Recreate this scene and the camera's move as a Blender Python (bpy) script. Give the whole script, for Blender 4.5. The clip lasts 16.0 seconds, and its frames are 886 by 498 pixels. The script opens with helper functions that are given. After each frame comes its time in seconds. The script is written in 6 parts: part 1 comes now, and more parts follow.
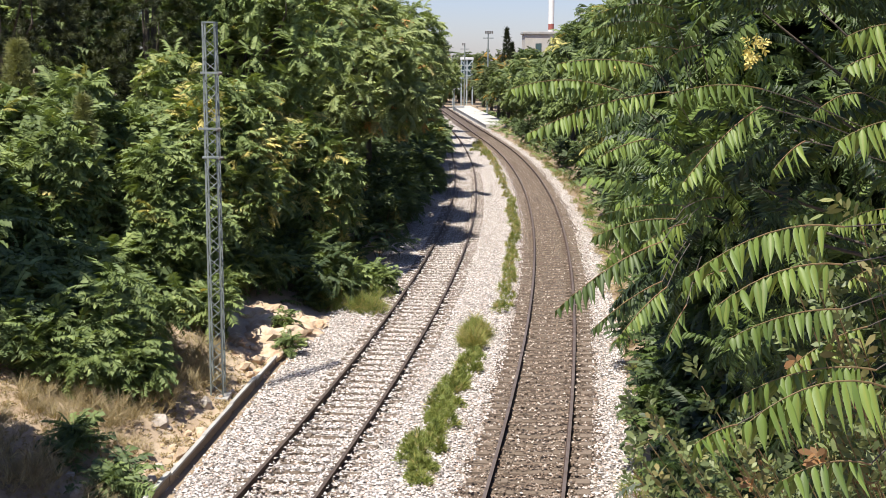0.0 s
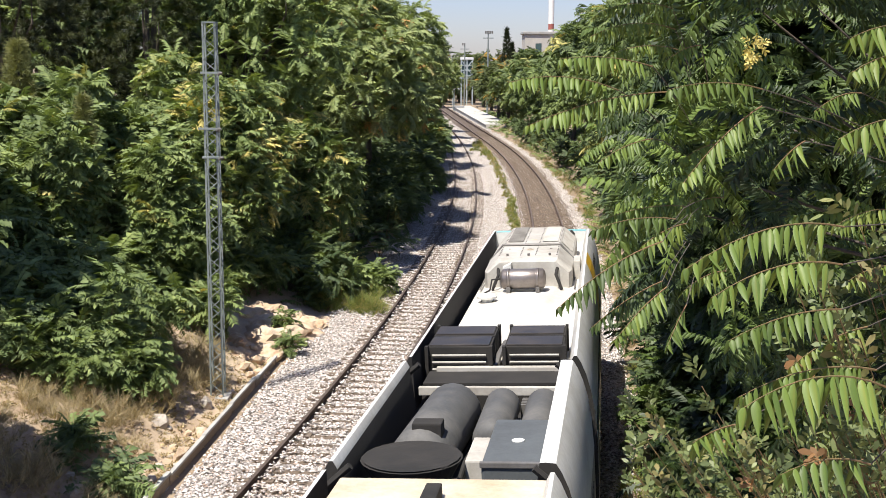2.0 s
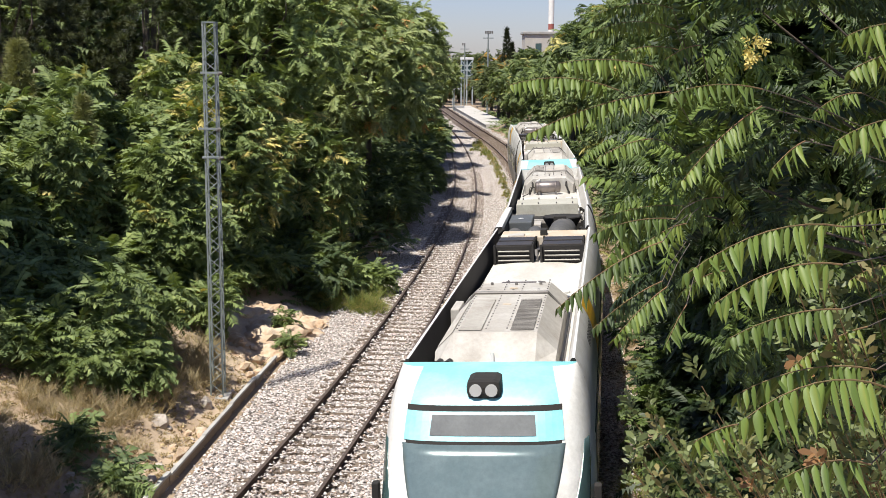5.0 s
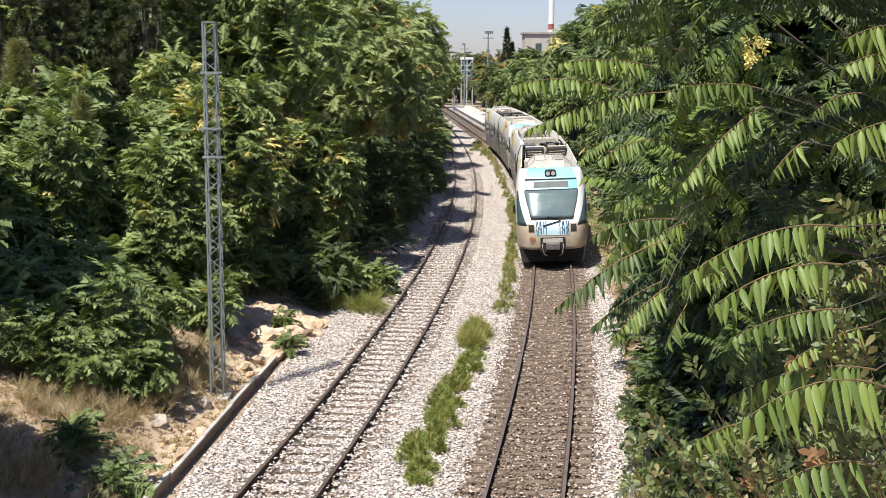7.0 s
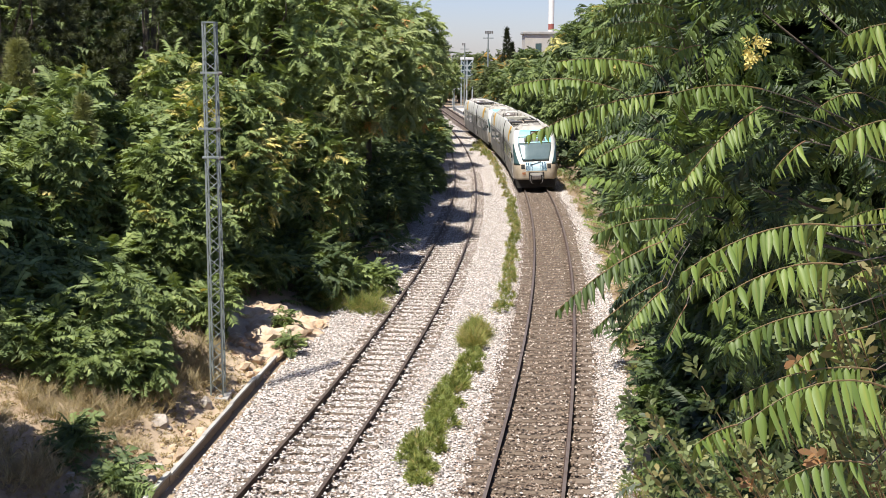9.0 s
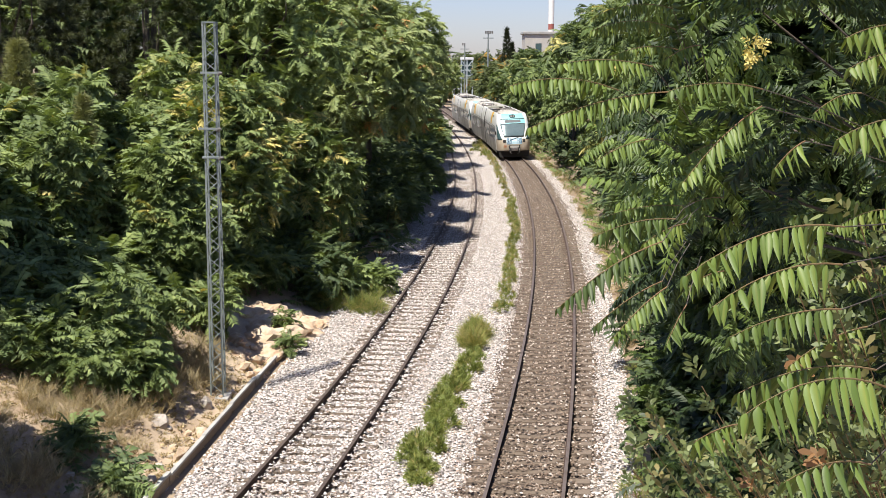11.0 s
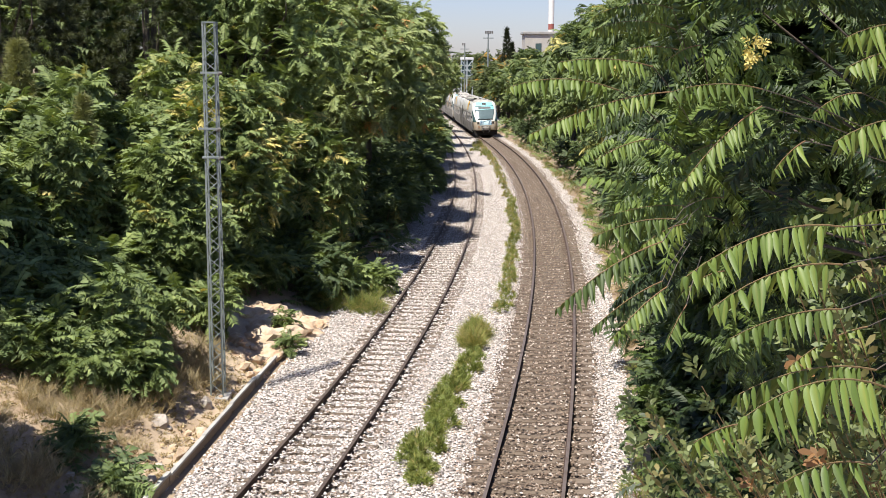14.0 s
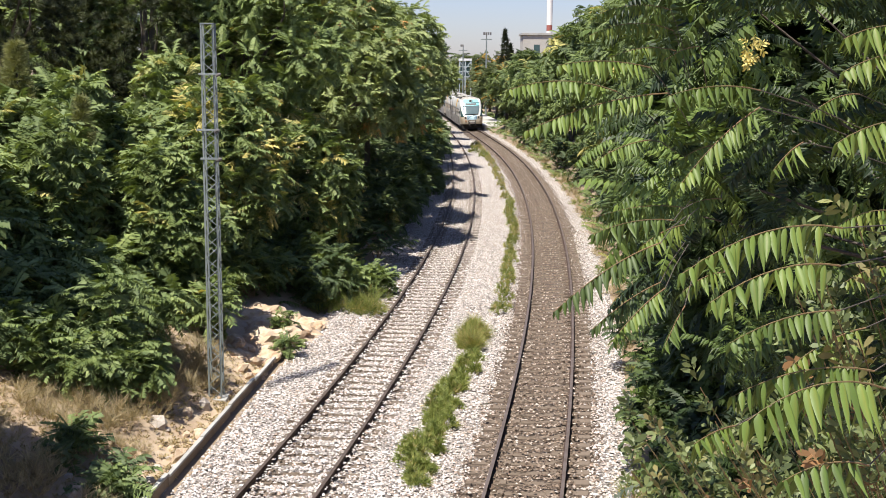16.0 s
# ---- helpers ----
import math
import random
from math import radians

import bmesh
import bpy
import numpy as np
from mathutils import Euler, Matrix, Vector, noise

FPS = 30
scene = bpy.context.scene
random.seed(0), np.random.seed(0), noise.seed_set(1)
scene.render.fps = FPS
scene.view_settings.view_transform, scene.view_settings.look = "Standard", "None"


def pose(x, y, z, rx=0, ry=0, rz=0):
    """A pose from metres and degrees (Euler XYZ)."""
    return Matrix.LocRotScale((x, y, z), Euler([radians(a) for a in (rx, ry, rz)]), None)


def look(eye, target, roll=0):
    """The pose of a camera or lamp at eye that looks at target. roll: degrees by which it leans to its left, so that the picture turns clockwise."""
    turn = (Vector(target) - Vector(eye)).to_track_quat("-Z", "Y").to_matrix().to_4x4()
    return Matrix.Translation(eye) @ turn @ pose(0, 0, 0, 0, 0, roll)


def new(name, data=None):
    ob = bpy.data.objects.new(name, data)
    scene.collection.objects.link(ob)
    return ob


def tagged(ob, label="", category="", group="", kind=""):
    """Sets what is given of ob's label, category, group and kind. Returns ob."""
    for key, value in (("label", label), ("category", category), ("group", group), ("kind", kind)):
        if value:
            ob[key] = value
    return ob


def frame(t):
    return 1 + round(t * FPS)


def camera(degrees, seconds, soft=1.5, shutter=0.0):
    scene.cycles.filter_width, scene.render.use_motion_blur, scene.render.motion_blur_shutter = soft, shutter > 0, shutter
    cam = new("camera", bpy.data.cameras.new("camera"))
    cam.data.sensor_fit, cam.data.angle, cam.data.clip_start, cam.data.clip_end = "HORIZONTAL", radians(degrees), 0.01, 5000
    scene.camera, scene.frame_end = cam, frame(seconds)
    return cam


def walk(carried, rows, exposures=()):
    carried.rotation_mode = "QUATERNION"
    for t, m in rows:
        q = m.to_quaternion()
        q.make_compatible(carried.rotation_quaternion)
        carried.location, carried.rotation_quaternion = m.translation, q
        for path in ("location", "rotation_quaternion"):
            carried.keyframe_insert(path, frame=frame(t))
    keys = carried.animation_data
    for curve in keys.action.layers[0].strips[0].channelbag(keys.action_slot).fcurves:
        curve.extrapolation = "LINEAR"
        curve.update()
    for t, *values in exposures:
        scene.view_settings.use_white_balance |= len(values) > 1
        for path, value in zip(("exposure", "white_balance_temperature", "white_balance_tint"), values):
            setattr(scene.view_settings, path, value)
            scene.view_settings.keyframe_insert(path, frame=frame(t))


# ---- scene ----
# camera on an overbridge, 8.2 m over the rail heads, looking along +y
cam = camera(41, 16.0, soft=0.8)
STILL = Matrix.Translation((0, 0, 8.2)) @ pose(0, 0, 0, 90 - 8.8, 0, 0) @ pose(0, 0, 0, 0, 0, 0.35)
NUDGED = Matrix.Translation((0, 0, 8.2)) @ pose(0, 0, 0, 90 - 8.74, 0, -0.08) @ pose(0, 0, 0, 0, 0, 0.35)
walk(cam, [(0.0, STILL), (5.0, STILL), (10.0, STILL), (15.6, STILL), (15.8, STILL), (16.0, NUDGED)],
     exposures=[(0.0, 0.71), (2.2, 0.72), (3.2, 0.52), (4.2, 0.50), (6.3, 0.57), (7.8, 0.71), (16.0, 0.71)])

# world and sun: high summer sun behind the camera, to the left
SUN_EL, SUN_AZ = radians(64), radians(216)      # azimuth clockwise from +y
world = bpy.data.worlds.new("world")
world.use_nodes = True
scene.world = world
wn = world.node_tree.nodes
sky = wn.new("ShaderNodeTexSky")
sky.sky_type, sky.sun_disc = "NISHITA", False
sky.sun_elevation, sky.sun_rotation = SUN_EL, SUN_AZ
sky.air_density, sky.dust_density, sky.ozone_density = 1.0, 0.5, 3.0
haze = wn.new("ShaderNodeMix")
haze.data_type, haze.blend_type = "RGBA", "MULTIPLY"
haze.inputs[0].default_value, haze.inputs[7].default_value = 1.0, (1.0, 0.965, 1.20, 1)
world.node_tree.links.new(sky.outputs[0], haze.inputs[6])
world.node_tree.links.new(haze.outputs[2], wn["Background"].inputs[0])
wn["Background"].inputs[1].default_value = 0.070
sun_dir = Vector((math.sin(SUN_AZ) * math.cos(SUN_EL), math.cos(SUN_AZ) * math.cos(SUN_EL), math.sin(SUN_EL)))
sun = new("sun", bpy.data.lights.new("sun", "SUN"))
sun.data.energy, sun.data.angle, sun.data.color = 5.4, radians(0.55), (1.0, 0.95, 0.86)
sun.matrix_world = look(sun_dir * 60, (0, 0, 0))


# ---- materials ----
def material(name, rough=0.6, metal=0.0):
    m = bpy.data.materials.new(name)
    m.use_nodes = True
    b = m.node_tree.nodes["Principled BSDF"]
    b.inputs["Roughness"].default_value, b.inputs["Metallic"].default_value = rough, metal
    return m, m.node_tree.nodes, m.node_tree.links, b


def noise_node(nodes, links, scale, detail=4.0, rough=0.6, coords="Object", stretch=None):
    tc = nodes.new("ShaderNodeTexCoord")
    n = nodes.new("ShaderNodeTexNoise")
    n.inputs["Scale"].default_value, n.inputs["Detail"].default_value, n.inputs["Roughness"].default_value = scale, detail, rough
    if stretch:
        mp = nodes.new("ShaderNodeMapping")
        mp.inputs["Scale"].default_value = stretch
        links.new(tc.outputs[coords], mp.inputs[0])
        links.new(mp.outputs[0], n.inputs["Vector"])
    else:
        links.new(tc.outputs[coords], n.inputs["Vector"])
    return n


def ramp(nodes, links, source, stops):
    r = nodes.new("ShaderNodeValToRGB")
    while len(r.color_ramp.elements) < len(stops):
        r.color_ramp.elements.new(0.5)
    for e, (p, c) in zip(r.color_ramp.elements, stops):
        e.position, e.color = p, (*c, 1)
    links.new(source, r.inputs[0])
    return r


def blend(nodes, links, fac, a, b, mode="MIX"):
    m = nodes.new("ShaderNodeMix")
    m.data_type, m.blend_type = "RGBA", mode
    for sock, v in ((m.inputs[0], fac), (m.inputs[6], a), (m.inputs[7], b)):
        if isinstance(v, bpy.types.NodeSocket):
            links.new(v, sock)
        elif isinstance(v, tuple):
            sock.default_value = (*v, 1)
        else:
            sock.default_value = v
    return m.outputs[2]


def bump(nodes, links, height, bsdf, strength=0.3, dist=0.02):
    bp = nodes.new("ShaderNodeBump")
    bp.inputs["Strength"].default_value, bp.inputs["Distance"].default_value = strength, dist
    links.new(height, bp.inputs["Height"])
    links.new(bp.outputs[0], bsdf.inputs["Normal"])


def worn(name, colour, dirt, rough=0.5, metal=0.0, scale=1.2, amount=0.5, bumps=0.15, fine=30.0, stretch=None):
    """Painted, metal or mineral surface with stains at a large and a small scale."""
    m, n, l, b = material(name, rough, metal)
    big = noise_node(n, l, scale, 5, 0.65, stretch=stretch)
    small = noise_node(n, l, fine, 3, 0.7)
    r1 = ramp(n, l, big.outputs[0], [(0.5 - 0.25 * amount, colour), (0.62 + 0.3 * (1 - amount), dirt)])
    r2 = ramp(n, l, small.outputs[0], [(0.3, (0.8, 0.8, 0.8)), (0.7, (1.0, 1.0, 1.0))])
    l.new(blend(n, l, 0.8, r1.outputs[0], r2.outputs[0], "MULTIPLY"), b.inputs["Base Color"])
    rr = n.new("ShaderNodeMapRange")
    rr.inputs["To Min"].default_value, rr.inputs["To Max"].default_value = max(0.05, rough - 0.12), min(1, rough + 0.15)
    l.new(big.outputs[0], rr.inputs[0])
    l.new(rr.outputs[0], b.inputs["Roughness"])
    bump(n, l, small.outputs[0], b, bumps, 0.01)
    return m


def leaf_material(name, deep, fresh, autumn=(0.42, 0.22, 0.03), gloss=0.66):
    """Leaf blade; the attribute 'tint' of each frond runs from deep (0) over fresh (0.7) to yellowed (1)."""
    m, n, l, b = material(name, gloss)
    at = n.new("ShaderNodeAttribute")
    at.attribute_name = "tint"
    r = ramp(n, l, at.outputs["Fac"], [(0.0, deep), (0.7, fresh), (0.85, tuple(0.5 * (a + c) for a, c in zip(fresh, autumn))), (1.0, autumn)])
    geo = n.new("ShaderNodeNewGeometry")
    r2 = ramp(n, l, geo.outputs["Random Per Island"], [(0.0, (0.68, 0.72, 0.7)), (1.0, (1.15, 1.1, 1.0))])
    col = blend(n, l, 1.0, r.outputs[0], r2.outputs[0], "MULTIPLY")
    l.new(col, b.inputs["Base Color"])
    tr = n.new("ShaderNodeBsdfTranslucent")
    l.new(blend(n, l, 1.0, col, (1.0, 1.0, 0.45), "MULTIPLY"), tr.inputs[0])
    mix = n.new("ShaderNodeMixShader")
    mix.inputs[0].default_value = 0.26
    l.new(b.outputs[0], mix.inputs[1])
    l.new(tr.outputs[0], mix.inputs[2])
    l.new(mix.outputs[0], n["Material Output"].inputs[0])
    return m


def gravel_material(name, tones, tint_noise=0.25):
    """Broken stone: cells of different greys, with bumps of their own."""
    m, n, l, b = material(name, 0.85)
    tc = n.new("ShaderNodeTexCoord")
    v = n.new("ShaderNodeTexVoronoi")
    v.inputs["Scale"].default_value = 15.0
    l.new(tc.outputs["Object"], v.inputs["Vector"])
    sep = n.new("ShaderNodeSeparateColor")
    l.new(v.outputs["Color"], sep.inputs[0])
    r = ramp(n, l, sep.outputs[0], tones)
    # cells darkened at their edges: shade between the stones put into colour
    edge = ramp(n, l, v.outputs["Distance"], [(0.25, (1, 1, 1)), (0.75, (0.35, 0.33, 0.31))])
    big = noise_node(n, l, 0.35, 5, 0.7)
    stain = ramp(n, l, big.outputs[0], [(0.4, (1, 1, 1)), (0.72, (0.78, 0.70, 0.62))])
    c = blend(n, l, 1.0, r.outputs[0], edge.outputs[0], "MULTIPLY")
    l.new(blend(n, l, tint_noise * 2, c, stain.outputs[0], "MULTIPLY"), b.inputs["Base Color"])
    inv = n.new("ShaderNodeMath")
    inv.operation = "SUBTRACT"
    inv.inputs[0].default_value = 1.0
    l.new(v.outputs["Distance"], inv.inputs[1])
    bump(n, l, inv.outputs[0], b, 1.0, 0.05)
    return m


def plain(name, colour, rough=0.5, metal=0.0):
    m, n, l, b = material(name, rough, metal)
    b.inputs["Base Color"].default_value = (*colour, 1)
    return m


M_EARTH = worn("dry_earth", (0.19, 0.135, 0.085), (0.33, 0.25, 0.17), 0.95, 0, 0.5, 0.9, 0.8, 14)
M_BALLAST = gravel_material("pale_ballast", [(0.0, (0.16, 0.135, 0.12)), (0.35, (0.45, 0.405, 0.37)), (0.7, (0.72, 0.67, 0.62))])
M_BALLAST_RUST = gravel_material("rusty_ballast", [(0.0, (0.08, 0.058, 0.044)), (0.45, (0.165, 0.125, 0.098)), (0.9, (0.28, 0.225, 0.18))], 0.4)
M_SAND = worn("ochre_soil", (0.50, 0.40, 0.29), (0.36, 0.26, 0.17), 0.95, 0, 1.1, 0.8, 0.9, 10)
M_SLEEPER = worn("sleeper_concrete", (0.21, 0.165, 0.13), (0.13, 0.095, 0.065), 0.9, 0, 2.0, 0.8, 0.4, 40)
M_RAIL = worn("rail_rust", (0.085, 0.05, 0.035), (0.05, 0.03, 0.022), 0.7, 0.25, 3.0, 0.6, 0.2, 60)
M_RAILTOP = worn("rail_running_face", (0.19, 0.15, 0.13), (0.12, 0.085, 0.068), 0.5, 0.35, 3.0, 0.5, 0.05, 60)
M_RAILDULL = worn("rail_dull_face", (0.15, 0.115, 0.095), (0.08, 0.055, 0.044), 0.6, 0.4, 3.0, 0.5, 0.05, 60)
M_CONCRETE = worn("concrete", (0.44, 0.43, 0.405), (0.31, 0.295, 0.27), 0.9, 0, 1.2, 0.6, 0.4, 25)
M_STEEL = worn("galvanised_steel", (0.30, 0.33, 0.32), (0.17, 0.20, 0.19), 0.55, 0.35, 2.0, 0.6, 0.1, 40)
M_ROCK = worn("limestone", (0.60, 0.50, 0.38), (0.40, 0.25, 0.14), 0.95, 0, 1.9, 0.7, 1.0, 7)
M_STONE = worn("loose_stone", (0.52, 0.47, 0.41), (0.35, 0.29, 0.24), 0.95, 0, 3, 0.6, 0.6, 20)
M_BARK = worn("bark", (0.11, 0.09, 0.07), (0.06, 0.05, 0.04), 0.95, 0, 5, 0.6, 0.8, 30)
M_TWIG = worn("twig", (0.16, 0.13, 0.05), (0.24, 0.11, 0.06), 0.7, 0, 3, 0.6, 0.2, 40)
M_LEAF = leaf_material("ailanthus_leaf", (0.056, 0.090, 0.034), (0.218, 0.285, 0.096), (0.62, 0.52, 0.18))
M_LEAF_RUST = leaf_material("ailanthus_leaf_with_keys", (0.070, 0.108, 0.042), (0.265, 0.325, 0.128), (0.62, 0.32, 0.13))
# near-black deep end: shade inside the crowns is put into this colour
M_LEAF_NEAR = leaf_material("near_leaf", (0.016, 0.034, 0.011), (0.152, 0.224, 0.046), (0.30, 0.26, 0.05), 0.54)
M_LEAF_FAR = leaf_material("far_leaf", (0.060, 0.082, 0.034), (0.120, 0.150, 0.052))
M_PINE = leaf_material("pine_needle", (0.018, 0.028, 0.010), (0.085, 0.100, 0.034))
M_PINE_YOUNG = leaf_material("young_pine_needle", (0.130, 0.150, 0.058), (0.270, 0.280, 0.115), (0.30, 0.26, 0.10), 0.7)
M_WEED = leaf_material("weed_leaf", (0.115, 0.160, 0.034), (0.285, 0.330, 0.085), (0.46, 0.37, 0.16), 0.65)
M_DRY = leaf_material("dry_grass", (0.29, 0.215, 0.125), (0.47, 0.385, 0.245), (0.54, 0.44, 0.28), 0.7)
M_LAUREL = leaf_material("laurel_leaf", (0.065, 0.092, 0.033), (0.205, 0.245, 0.100), (0.30, 0.14, 0.07), 0.52)
M_WHITE = worn("body_white", (0.72, 0.72, 0.69), (0.50, 0.48, 0.44), 0.38, 0, 0.8, 0.45, 0.04, 12)
M_ROOF = worn("roof_white", (0.60, 0.585, 0.55), (0.42, 0.385, 0.33), 0.65, 0, 1.3, 0.6, 0.1, 14, (1, 0.35, 1))
M_SIDE = worn("side_grime", (0.27, 0.262, 0.245), (0.13, 0.118, 0.106), 0.45, 0, 0.9, 0.7, 0.05, 10, (1, 0.6, 0.3))
M_CYAN = worn("cyan_paint", (0.22, 0.58, 0.62), (0.36, 0.62, 0.64), 0.4, 0, 1.2, 0.4, 0.04, 14)
M_YELLOW = worn("yellow_paint", (0.78, 0.46, 0.02), (0.60, 0.36, 0.05), 0.4, 0, 1.2, 0.4, 0.04, 14)
M_TAN = worn("rusty_panel", (0.58, 0.54, 0.46), (0.42, 0.27, 0.14), 0.7, 0, 0.8, 0.55, 0.1, 14)
M_NOSE = worn("beige_nose", (0.46, 0.39, 0.30), (0.32, 0.25, 0.17), 0.45, 0, 1.5, 0.6, 0.05, 14)
M_HOOD = worn("hood_grey", (0.50, 0.48, 0.44), (0.33, 0.30, 0.26), 0.65, 0, 1.6, 0.75, 0.1, 14)
M_BOXGREY = worn("box_grey_green", (0.47, 0.46, 0.39), (0.36, 0.34, 0.28), 0.6, 0, 1.4, 0.6, 0.1, 14)
M_SLATE = worn("slate_lid", (0.10, 0.11, 0.115), (0.07, 0.075, 0.08), 0.6, 0.0, 1.5, 0.5, 0.1, 20)
M_TANK = worn("tank_steel", (0.30, 0.27, 0.25), (0.22, 0.18, 0.16), 0.38, 0.7, 1.5, 0.6, 0.08, 20)
M_DRUM = worn("dusty_drum", (0.070, 0.072, 0.074), (0.145, 0.138, 0.13), 0.7, 0.1, 2.0, 0.7, 0.1, 20)
# for black parts, and for shade coloured onto one roof-edge wall
M_BLACK = worn("soot_and_shade_black", (0.014, 0.013, 0.012), (0.032, 0.028, 0.025), 0.95, 0.0, 2.0, 0.6, 0.1, 20)
M_SOOT_GLOSS = worn("sooty_lid", (0.030, 0.027, 0.025), (0.075, 0.062, 0.052), 0.45, 0.1, 2.5, 0.6, 0.1, 20)
M_GRILLE = worn("grille_grey", (0.20, 0.19, 0.18), (0.13, 0.12, 0.11), 0.55, 0.4, 2.0, 0.6, 0.1, 20)
M_GLASS = worn("dark_glass", (0.045, 0.085, 0.082), (0.07, 0.11, 0.12), 0.06, 0.0, 1.0, 0.5, 0.0, 10)
# pale base: the sky's reflection is partly put into the colour
M_SCREEN = worn("windscreen_glass", (0.12, 0.17, 0.175), (0.17, 0.22, 0.225), 0.10, 0.25, 0.7, 0.5, 0.0, 10)
M_LAMP = plain("lamp_lens", (0.55, 0.56, 0.55), 0.12, 0.3)
M_BLUE = plain("graffiti_blue", (0.016, 0.060, 0.125), 0.5)
M_ORANGE = plain("graffiti_orange", (0.36, 0.13, 0.04), 0.6)
M_PALEBLUE = worn("graffiti_fill", (0.36, 0.58, 0.66), (0.55, 0.62, 0.66), 0.5, 0, 4, 0.6, 0.02, 20)
M_RED = worn("chimney_red", (0.34, 0.10, 0.08), (0.28, 0.10, 0.08), 0.7)
M_CHIM = worn("chimney_white", (0.78, 0.78, 0.76), (0.62, 0.62, 0.6), 0.7, 0, 0.3)
M_RENDER = worn("plaster", (0.50, 0.47, 0.42), (0.36, 0.33, 0.30), 0.9, 0, 0.4, 0.6, 0.2, 6)
M_FOOTBR = worn("footbridge_paint", (0.46, 0.52, 0.54), (0.34, 0.40, 0.42), 0.5, 0.2)
M_PAVE = worn("platform_paving", (0.50, 0.48, 0.44), (0.38, 0.36, 0.33), 0.85, 0, 0.5, 0.5, 0.2, 10)


# ---- building helpers ----
def link_mesh(name, bm, mat, parent=None, label="", smooth=False):
    me = bpy.data.meshes.new(name)
    bm.normal_update()
    bm.to_mesh(me)
    bm.free()
    for m in (mat if isinstance(mat, (list, tuple)) else [mat]):
        me.materials.append(m)
    if smooth:
        for p in me.polygons:
            p.use_smooth = True
    ob = new(name, me)
    ob.parent = parent
    if label:
        ob["label"] = label
    return ob


def part(name, bm, mat, parent, label="", smooth=False):
    return link_mesh(name, bm, mat, parent, label, smooth)


def thing(name, m, label, category, group="", kind=""):
    e = new(name)
    e.empty_display_size = 0.2
    e.matrix_world = m
    return tagged(e, label, category, group, kind)


def box(x0, x1, y0, y1, z0, z1, bevel=0.0, bm=None):
    bm = bm or bmesh.new()
    c = Matrix.Translation(((x0 + x1) / 2, (y0 + y1) / 2, (z0 + z1) / 2)) @ Matrix.Diagonal((x1 - x0, y1 - y0, z1 - z0, 1))
    g = bmesh.ops.create_cube(bm, size=1, matrix=c)
    if bevel:
        es = list({e for v in g["verts"] for e in v.link_edges})
        bmesh.ops.bevel(bm, geom=es, offset=bevel, segments=2, profile=0.6, affect="EDGES")
    return bm


def tube(points, radii, sides=8, bm=None, cap=True):
    """A tapered tube along points."""
    bm = bm or bmesh.new()
    rings = []
    pts = [Vector(p) for p in points]
    for i, p in enumerate(pts):
        d = (pts[min(i + 1, len(pts) - 1)] - pts[max(i - 1, 0)]).normalized()
        a = d.orthogonal().normalized() if abs(d.z) > 0.9 else d.cross(Vector((0, 0, 1))).normalized()
        b = d.cross(a)
        r = radii[i] if isinstance(radii, (list, tuple)) else radii
        rings.append([bm.verts.new(p + (a * math.cos(t) + b * math.sin(t)) * r) for t in (2 * math.pi * k / sides for k in range(sides))])
    for r0, r1 in zip(rings, rings[1:]):
        for k in range(sides):
            bm.faces.new((r0[k], r0[(k + 1) % sides], r1[(k + 1) % sides], r1[k]))
    if cap:
        bm.faces.new(rings[0][::-1])
        bm.faces.new(rings[-1])
    return bm


def prism(outline, y0, y1, bm=None):
    """The outline (x, z) drawn out from y0 to y1."""
    bm = bm or bmesh.new()
    a = [bm.verts.new((x, y0, z)) for x, z in outline]
    b = [bm.verts.new((x, y1, z)) for x, z in outline]
    n = len(outline)
    for i in range(n):
        bm.faces.new((a[i], a[(i + 1) % n], b[(i + 1) % n], b[i]))
    bm.faces.new(a[::-1])
    bm.faces.new(b)
    bmesh.ops.recalc_face_normals(bm, faces=bm.faces)
    return bm


def fast_mesh(name, verts, faces_flat, per_face, mats, tints=None, mat_index=None, smooth=False):
    """A mesh from arrays; all faces have the same number of corners."""
    me = bpy.data.meshes.new(name)
    nf = len(faces_flat) // per_face
    me.vertices.add(len(verts))
    me.vertices.foreach_set("co", np.ascontiguousarray(verts, dtype=np.float32).ravel())
    me.loops.add(len(faces_flat))
    me.loops.foreach_set("vertex_index", np.ascontiguousarray(faces_flat, dtype=np.int32))
    me.polygons.add(nf)
    me.polygons.foreach_set("loop_start", np.arange(0, nf * per_face, per_face, dtype=np.int32))
    if mat_index is not None:
        me.polygons.foreach_set("material_index", np.ascontiguousarray(mat_index, dtype=np.int32))
    me.polygons.foreach_set("use_smooth", np.full(nf, smooth))
    for m in mats:
        me.materials.append(m)
    if tints is not None:
        at = me.attributes.new("tint", "FLOAT", "POINT")
        at.data.foreach_set("value", np.ascontiguousarray(tints, dtype=np.float32))
    me.update(calc_edges=True)
    return me


# ---- the lines of the two tracks ----
def xr(y):
    """Centre of the used track."""
    yc = min(max(y, 16.0), 133.0)
    u = yc / 50
    x = ((0.1813 * u - 3.0359) * u + 9.5366) * u - 2.0144
    return x + (y - yc) * (0.148 if y < 16 else -0.054 if y > 133 else 0)


LEFT_LINE = np.polyfit(np.array([22, 29.3, 36.7, 44.2, 51.6, 59, 66.5, 74, 93, 112, 130, 153, 180]) / 100,
                       [-3.1, -2.19, -1.35, -0.56, 0.13, 0.66, 1.05, 1.33, 1.62, 1.55, 1.2, 0.35, -0.9], 4)


